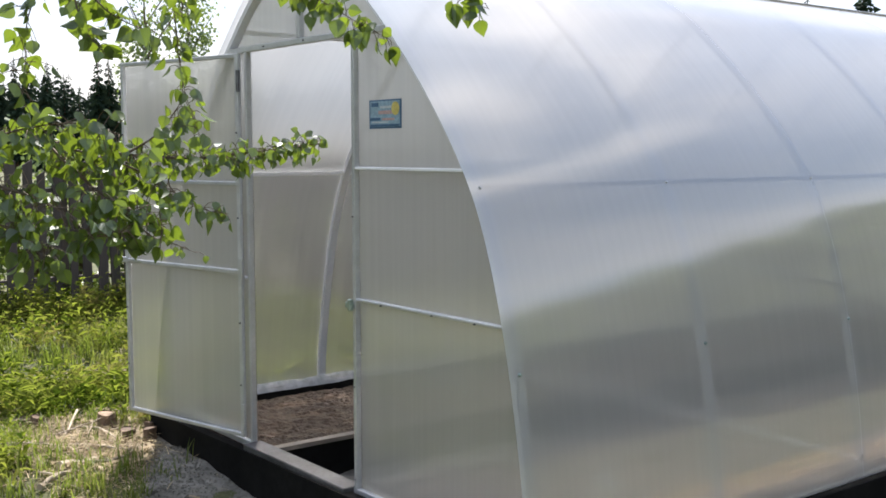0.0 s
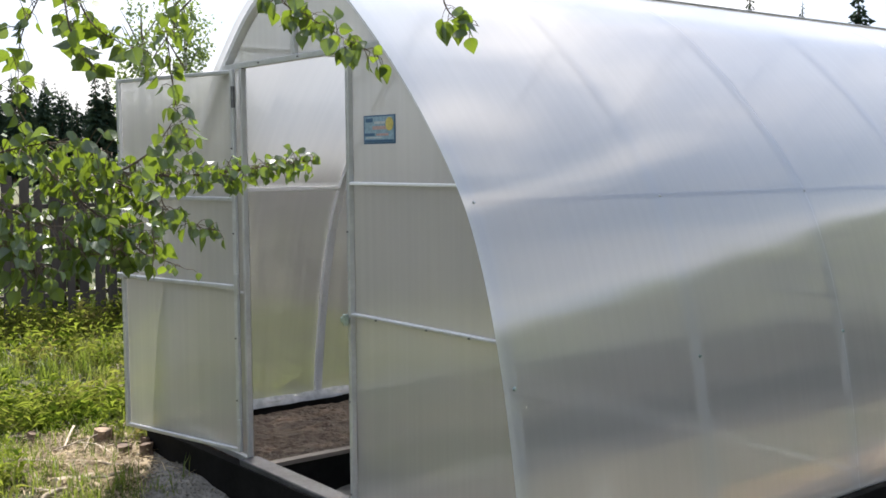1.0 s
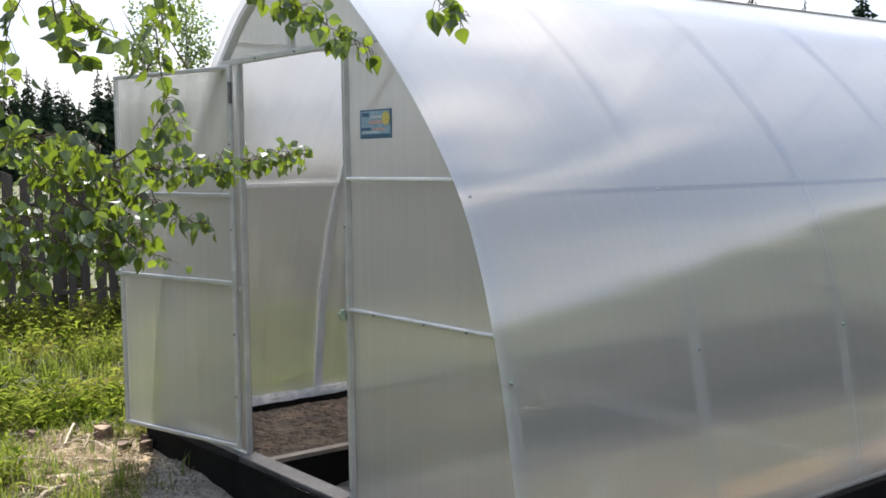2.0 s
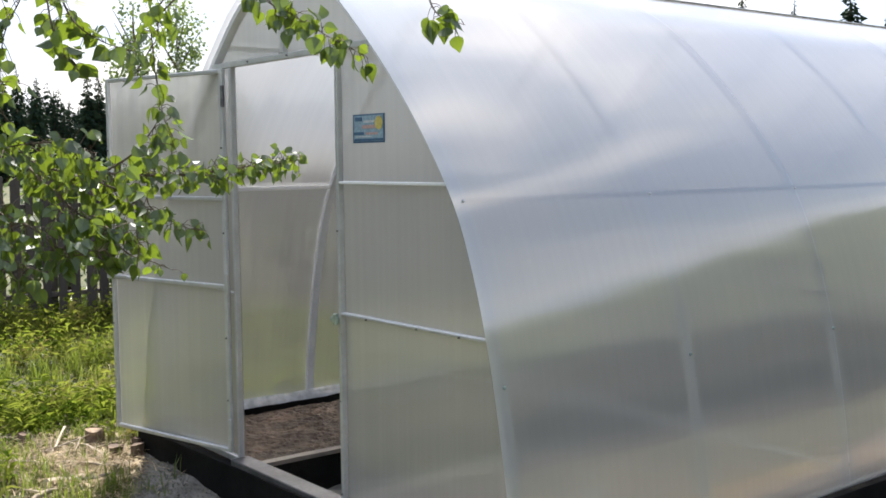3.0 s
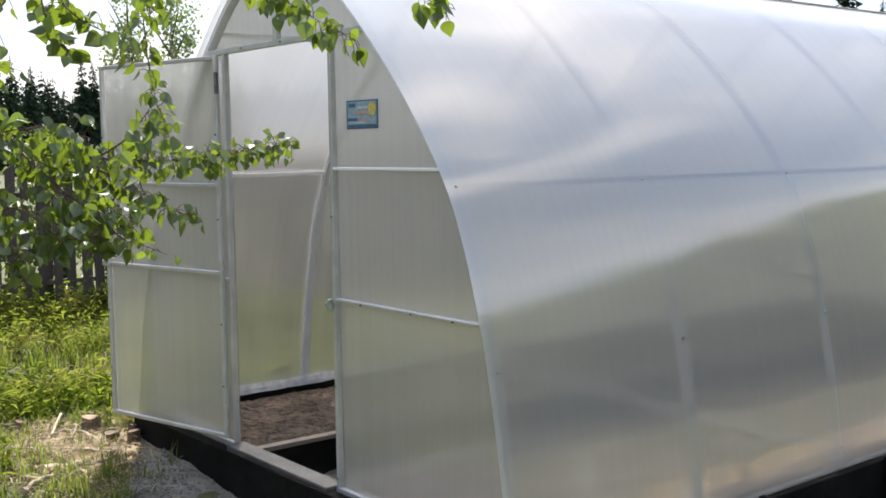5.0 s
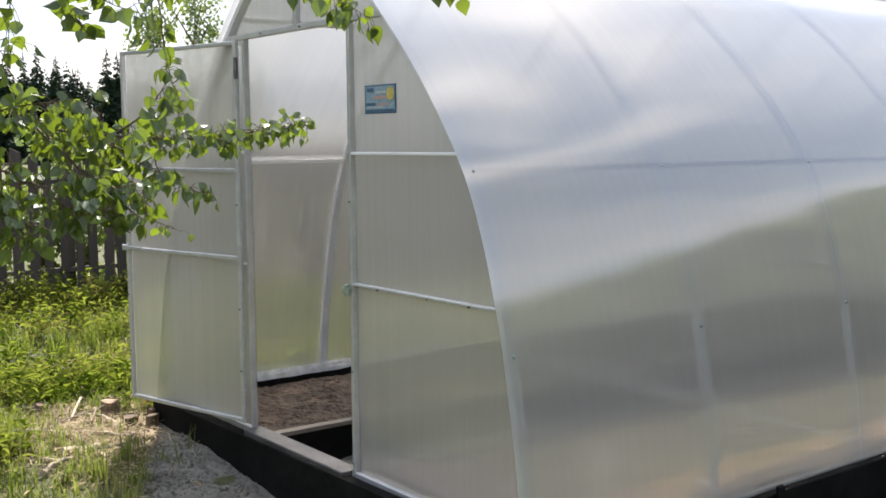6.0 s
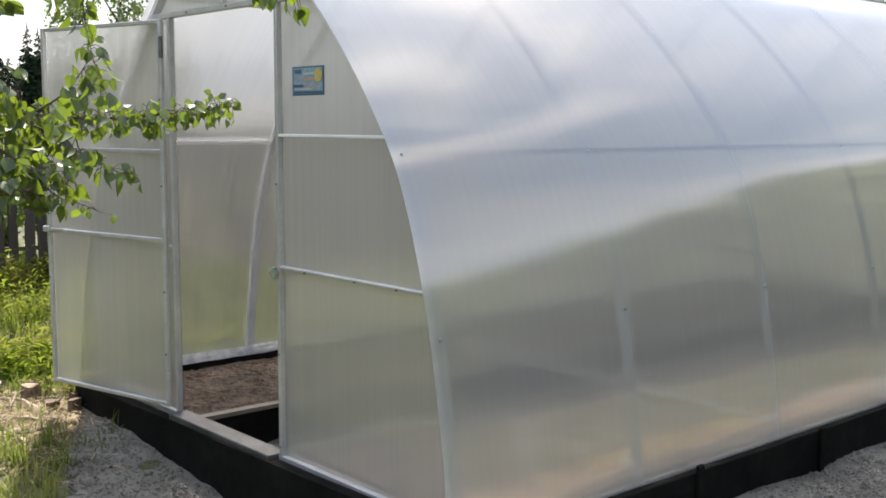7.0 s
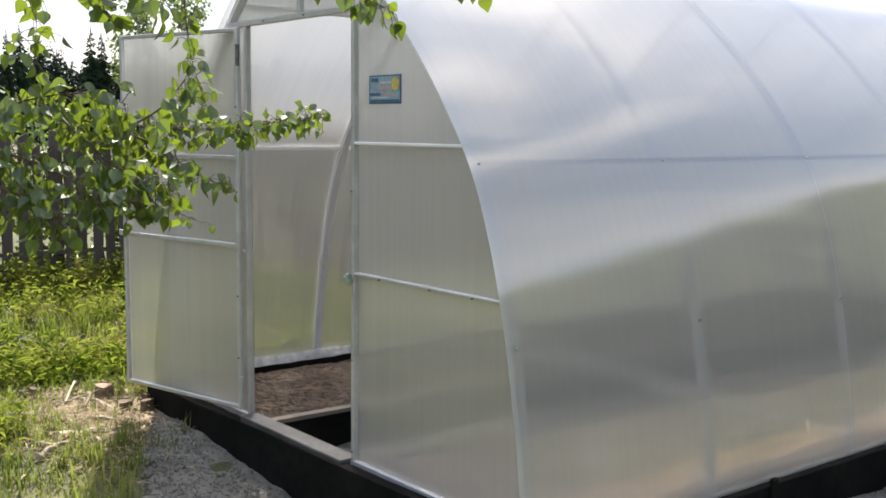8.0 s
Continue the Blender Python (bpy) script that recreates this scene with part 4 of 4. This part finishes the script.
def far_woods():
    """The closed edge of the wood: far spruces ahead, a nearer leafy edge on the other sides, joined into one mass."""
    rng = random.Random(31)
    wv, wf = [], []
    bearing = -100.0
    while bearing < 10:
        p = polar(bearing, rng.uniform(120, 140))
        cv, cf = spruce_mesh("wood", rng.uniform(8.8, 11.0), rng.uniform(3.2, 4.0), rng.randrange(10 ** 6), 22)
        b = len(wv)
        wv.extend([v + Vector((p.x, p.y, GROUND - 0.3)) for v in cv])
        wf.extend([tuple(b + i for i in f) for f in cf])
        bearing += 0.5
    o = link_mesh("far_woods", wv, wf, M_SPRUCE)
    tagged(o, "dense dark spruce wood at the far edge of the fields", "woods", kind="stuff")
    wv, wf = [], []
    bearing = 6.0
    while bearing < 262:
        c = polar(bearing, rng.uniform(15.5, 18.5)) + Vector((0, 0, GROUND))
        h = rng.uniform(5.15, 5.5) + 0.35 * smooth_step((62 - bearing) / 36)
        for _ in range(900):
            s = rng.random()
            r = 1.9 * math.sin(math.pi * min(0.12 + 0.88 * s, 0.97)) ** 0.5 * rng.random() ** 0.4
            a = rng.uniform(0, 6.28)
            p = c + Vector((r * math.cos(a), r * math.sin(a), h * s))
            along, n = rand_dir(rng, -0.4), rng.uniform(0.22, 0.48)
            side = along.cross(rand_dir(rng)).normalized()
            b = len(wv)
            wv.extend([p, p + along * n * 0.5 + side * n * 0.4, p + along * n, p + along * n * 0.5 - side * n * 0.4])
            wf.append((b, b + 1, b + 2, b + 3))
        bearing += 3.0
    o = link_mesh("thicket", wv, wf, M_THICKET)
    tagged(o, "leafy green thicket along the garden's other sides", "thicket", kind="stuff")


far_woods()


def in_greenhouse(x, y, pad=0.08):
    return abs(x) < 1.545 + pad and -0.065 - pad < y < 6.065 + pad


def gravelled(x, y):
    """Bare gravel lies in a strip along the foundation."""
    edge = 0.12 * noise.noise(Vector((x * 1.7, y * 1.7, 8)))
    wide = 0.8 * noise.noise(Vector((x * 0.6, y * 0.6, 3))) + edge
    return -1.62 + edge - 2.0 * min(y, 0.0) < x < 2.9 + wide and -1.05 + 0.5 * wide < y < 7 + wide and not in_greenhouse(x, y, 0)


def scatter_grass():
    rng = random.Random(77)
    gv, gf = [], []
    def blade(x, y, h, w, lean):
        z = ground_height(x, y) - 0.01
        a = rng.uniform(0, 6.28)
        d, s = Vector((math.cos(a), math.sin(a), 0)), Vector((-math.sin(a), math.cos(a), 0))
        b = len(gv)
        p = Vector((x, y, z))
        gv.extend([p - s * w, p + s * w, p + d * lean * h * 0.35 + Vector((0, 0, h * 0.6)) + s * w * 0.8, p + d * lean * h * 0.35 + Vector((0, 0, h * 0.6)) - s * w * 0.8, p + d * lean * h + Vector((0, 0, h * rng.uniform(0.75, 1.0)))])
        gf.extend([(b, b + 1, b + 2, b + 3), (b + 3, b + 2, b + 4)])
    tufts = 0
    while tufts < 5200:
        x, y = rng.uniform(-8.2, 0.5), rng.uniform(-3.5, 4.0)
        if in_greenhouse(x, y) or gravelled(x, y):
            continue
        dens = noise.noise(Vector((x * 0.9, y * 0.9, 1.7)))
        bare = math.hypot((x + 1.45) * 0.8, (y + 0.42) * 1.3) < 0.5
        if dens < rng.uniform(-0.55, 0.15) or (bare and rng.random() < 0.82):
            continue
        tufts += 1
        tall = 0.07 + 0.13 * rng.random() * (1.4 if x < -3.6 else 0.8)
        for _ in range(9):
            blade(x + rng.gauss(0, 0.035), y + rng.gauss(0, 0.035), tall * rng.uniform(0.5, 1.2), 0.0032 + 0.002 * rng.random(), rng.uniform(0.1, 0.8))
    tufts = 0
    while tufts < 420:
        x, y = rng.uniform(-2.8, -0.7), rng.uniform(-1.7, -0.15)
        if in_greenhouse(x, y) or (gravelled(x, y) and rng.random() < 0.85) or (y > -0.62 and rng.random() < 0.75):
            continue
        tufts += 1
        for _ in range(10):
            blade(x + rng.gauss(0, 0.03), y + rng.gauss(0, 0.03), rng.uniform(0.04, 0.17), 0.003, rng.uniform(0.1, 0.9))
    for _ in range(18):
        x, y = -0.86 + rng.gauss(0, 0.13), -0.46 + rng.gauss(0, 0.10)
        for _ in range(9):
            blade(x + rng.gauss(0, 0.02), y + rng.gauss(0, 0.02), rng.uniform(0.06, 0.20), 0.0026, rng.uniform(0.2, 1.0))
    tufts = 0
    while tufts < 3000:
        x, y = rng.uniform(-9, 9), rng.uniform(-8, 10)
        if in_greenhouse(x, y) or gravelled(x, y) or (-8.2 < x < 0.5 and -3.5 < y < 4.0):
            continue
        tufts += 1
        for _ in range(6):
            blade(x + rng.gauss(0, 0.05), y + rng.gauss(0, 0.05), rng.uniform(0.05, 0.16), 0.004, rng.uniform(0.1, 0.8))
    o = link_mesh("grass", gv, gf, M_GRASS)
    tagged(o, "sunlit rough grass round the greenhouse", "grass", kind="stuff")


def scatter_weeds():
    rng = random.Random(78)
    wv, wf = [], []
    made = 0
    while made < 4600:
        x, y = rng.uniform(-7.6, -1.2), rng.uniform(-2.6, 3.2)
        if in_greenhouse(x, y, 0.2) or gravelled(x, y):
            continue
        if math.hypot((x + 1.45) * 0.8, (y + 0.42) * 1.3) < 0.52 and rng.random() < 0.85:
            continue
        if noise.noise(Vector((x * 0.8, y * 0.8, 4.4))) < rng.uniform(-0.4, 0.3):
            continue
        made += 1
        if made < 45:
            x, y = -1.38 + rng.gauss(0, 0.14), -0.98 + rng.gauss(0, 0.10)
        z = ground_height(x, y)
        broad = rng.random() < 0.25
        h = rng.uniform(0.10, 0.34) * (1.35 if x < -4.0 else 0.8)
        top = Vector((x + rng.gauss(0, 0.05), y + rng.gauss(0, 0.05), z + h))
        leafy = 0.30 if broad else 0.11
        for k in range(9):
            s = (k + 0.6) / 9
            p = Vector((x, y, z)).lerp(top, s)
            a = k * 2.4 + rng.uniform(-0.4, 0.4)
            along = Vector((math.cos(a), math.sin(a), rng.uniform(0.1, 1.3))).normalized()
            side = along.cross(Vector((0, 0, 1))).normalized()
            n = 0.115 * (1.15 - 0.5 * s) * rng.uniform(0.6, 1.4)
            b = len(wv)
            wv.extend([p, p + along * n * 0.5 + side * n * leafy, p + along * n - Vector((0, 0, n * 0.35)), p + along * n * 0.5 - side * n * leafy])
            wf.append((b, b + 1, b + 2, b + 3))
    o = link_mesh("weeds", wv, wf, M_WEED)
    tagged(o, "leafy bright green weeds in the rough grass", "weeds", kind="stuff")


def scatter_straw():
    rng = random.Random(79)
    sv, sf = [], []
    for k in range(8000):
        x, y = -1.50 + rng.gauss(0, 0.42), -0.42 + rng.gauss(0, 0.27)
        if rng.random() < 0.3:
            x, y = rng.uniform(-5, -1.2), rng.uniform(-2, 1.5)
        if in_greenhouse(x, y, 0.02) or (gravelled(x, y) and rng.random() < 0.9):
            continue
        z = ground_height(x, y) + rng.uniform(0.004, 0.035)
        a, n, w = rng.uniform(0, 6.28), rng.uniform(0.04, 0.16), rng.uniform(0.0010, 0.0030) * (4.0 if rng.random() < 0.08 else 1.0)
        d, s = Vector((math.cos(a), math.sin(a), rng.uniform(-0.2, 0.25))), Vector((-math.sin(a), math.cos(a), 0))
        p, b = Vector((x, y, z)), len(sv)
        mid = p + d * n * 0.5 + Vector((0, 0, n * rng.uniform(0, 0.15)))
        sv.extend([p - s * w, p + s * w, mid + s * w, mid - s * w, p + d * n])
        sf.extend([(b, b + 1, b + 2, b + 3), (b + 3, b + 2, b + 4)])
    o = link_mesh("straw", sv, sf, M_STRAW)
    tagged(o, "dry straw and chips scattered beside the foundation", "straw", kind="stuff")


def scatter_gravel():
    rng = random.Random(80)
    gv, gf = [], []
    made = 0
    while made < 27000:
        x, y = rng.uniform(-1.7, 2.9), rng.uniform(-1.15, 4.5)
        if not gravelled(x, y) or (y > 0 and x < 1.5):
            continue
        made += 1
        r = rng.uniform(0.004, 0.010) * (1.7 if rng.random() < 0.08 else 1)
        p = Vector((x, y, ground_height(x, y) + 0.014 + r * 0.3))
        turn = Euler((rng.uniform(0, 3), rng.uniform(0, 3), rng.uniform(0, 3))).to_matrix()
        b = len(gv)
        for q in ((1, 0, 0), (-1, 0, 0), (0, 1, 0), (0, -1, 0), (0, 0, 0.7), (0, 0, -0.7)):
            gv.append(p + turn @ Vector(q) * r * rng.uniform(0.7, 1.2))
        gf.extend([(b + i, b + j, b + k) for i, j, k in ((0, 2, 4), (2, 1, 4), (1, 3, 4), (3, 0, 4), (2, 0, 5), (1, 2, 5), (3, 1, 5), (0, 3, 5))])
    o = link_mesh("gravel", gv, gf, M_GRAVEL)
    tagged(o, "grey crushed gravel along the black foundation", "gravel", kind="stuff")
    n = 130
    bv, bf = [], []
    for j in range(n + 1):
        for i in range(n + 1):
            x, y = -1.9 + 5.2 * i / n, -1.4 + 8.4 * j / n
            bv.append((x, y, ground_height(x, y) + (0.016 if gravelled(x, y) or in_greenhouse(x, y) else -0.03)))
    for j in range(n):
        for i in range(n):
            q = j * (n + 1) + i
            bf.append((q, q + 1, q + n + 2, q + n + 1))
    o = link_mesh("gravel_bed", bv, bf, M_GRAVEL)
    for p in o.data.polygons:
        p.use_smooth = True
    tagged(o, "packed grey gravel strip round the foundation", "gravel", kind="structure")


scatter_grass()
scatter_weeds()
scatter_straw()
scatter_gravel()


def stump(x, y, r, h, seed, lean=0.0, cut=True):
    """A short sawn stump with ridged bark and root flare."""
    s = empty("tree_stump", "short sawn stump with torn brown bark in the grass", "stump", "stumps", at=(x, y, ground_height(x, y) - 0.02))
    rng = random.Random(seed)
    sides, rings = 14, 5
    verts, faces = [], []
    for k in range(rings + 1):
        t = k / rings
        for i in range(sides):
            a = 2 * math.pi * i / sides
            rr = r * (1.35 - 0.5 * min(t * 2, 1) * 0.7) * (1 + 0.14 * math.sin(3 * a + seed) + rng.uniform(-0.07, 0.07))
            verts.append((rr * math.cos(a) + lean * t * h, rr * math.sin(a), h * t * (1 + 0.05 * math.cos(a + seed))))
    for k in range(rings):
        for i in range(sides):
            faces.append((k * sides + i, k * sides + (i + 1) % sides, (k + 1) * sides + (i + 1) % sides, (k + 1) * sides + i))
    o = link_mesh("bark", verts, faces, M_STUMP)
    o.parent = s
    top = [Vector(v) + Vector((0, 0, -0.004)) for v in verts[-sides:]]
    bm = bmesh.new()
    low = [bm.verts.new(v - Vector((0, 0, 0.015))) for v in top]
    up = [bm.verts.new(v * 1.0) for v in top]
    bm.faces.new(up)
    bm.faces.new(list(reversed(low)))
    for i in range(sides):
        bm.faces.new((low[i], low[(i + 1) % sides], up[(i + 1) % sides], up[i]))
    part("cut_face", bm, M_CUT if cut else M_STUMP, s, "pale sawn top" if cut else "")


stump(-1.88, -0.19, 0.048, 0.115, 3, -0.02)
stump(-1.55, -0.20, 0.042, 0.085, 4, 0.03, False)
stump(-1.44, -0.12, 0.034, 0.095, 5, 0.04, False)
stump(-1.50, -0.09, 0.026, 0.11, 8, -0.05, False)
stump(-2.24, -0.55, 0.075, 0.08, 6, 0.0, False)
stump(-2.14, -0.50, 0.035, 0.095, 9, 0.03, False)


def stick(pts, r, seed, label="dry grey branch lying on the straw"):
    s = empty("stick", label, "stick", "sticks on the ground")
    rng = random.Random(seed)
    path = smooth_path([(x, y, ground_height(x, y) + z) for x, y, z in pts], 5)
    sv, sf = [], []
    n = len(path)
    rod(sv, sf, [p + rand_dir(rng) * r * 0.3 for p in path], [r * (1 - 0.6 * i / (n - 1)) for i in range(n)], 7)
    o = link_mesh("shaft", sv, sf, M_STICK)
    o.parent = s
    for k in range(2):
        p = path[rng.randrange(2, n - 2)]
        tv, tf = [], []
        d = rand_dir(rng, 0.6) * rng.uniform(0.06, 0.16)
        rod(tv, tf, [p, p + d * 0.6, p + d], [r * 0.45, r * 0.3, r * 0.12], 5)
        o = link_mesh("side_twig", tv, tf, M_STICK)
        o.parent = s


stick([(-1.14, -0.71, 0.025), (-1.16, -0.53, 0.03), (-1.11, -0.34, 0.025)], 0.024, 1, "short dark log lying on the straw")
stick([(-0.92, -0.87, 0.02), (-0.99, -0.76, 0.03), (-1.04, -0.64, 0.02)], 0.017, 2, "pale broken branch lying on the straw")
stick([(-1.80, -0.88, 0.03), (-1.58, -0.66, 0.04), (-1.35, -0.48, 0.03)], 0.007, 3)
stick([(-2.05, -0.30, 0.10), (-1.80, -0.44, 0.06), (-1.54, -0.60, 0.02)], 0.008, 4)
stick([(-1.95, -0.36, 0.02), (-1.72, -0.30, 0.06), (-1.46, -0.30, 0.05)], 0.006, 5)
stick([(-1.85, -0.52, 0.02), (-1.72, -0.40, 0.08), (-1.66, -0.30, 0.13)], 0.006, 6)
stick([(-1.30, -0.22, 0.02), (-1.42, -0.36, 0.03), (-1.40, -0.56, 0.03)], 0.008, 7)
stick([(-1.62, -0.62, 0.02), (-1.46, -0.44, 0.04), (-1.24, -0.30, 0.03)], 0.010, 8)
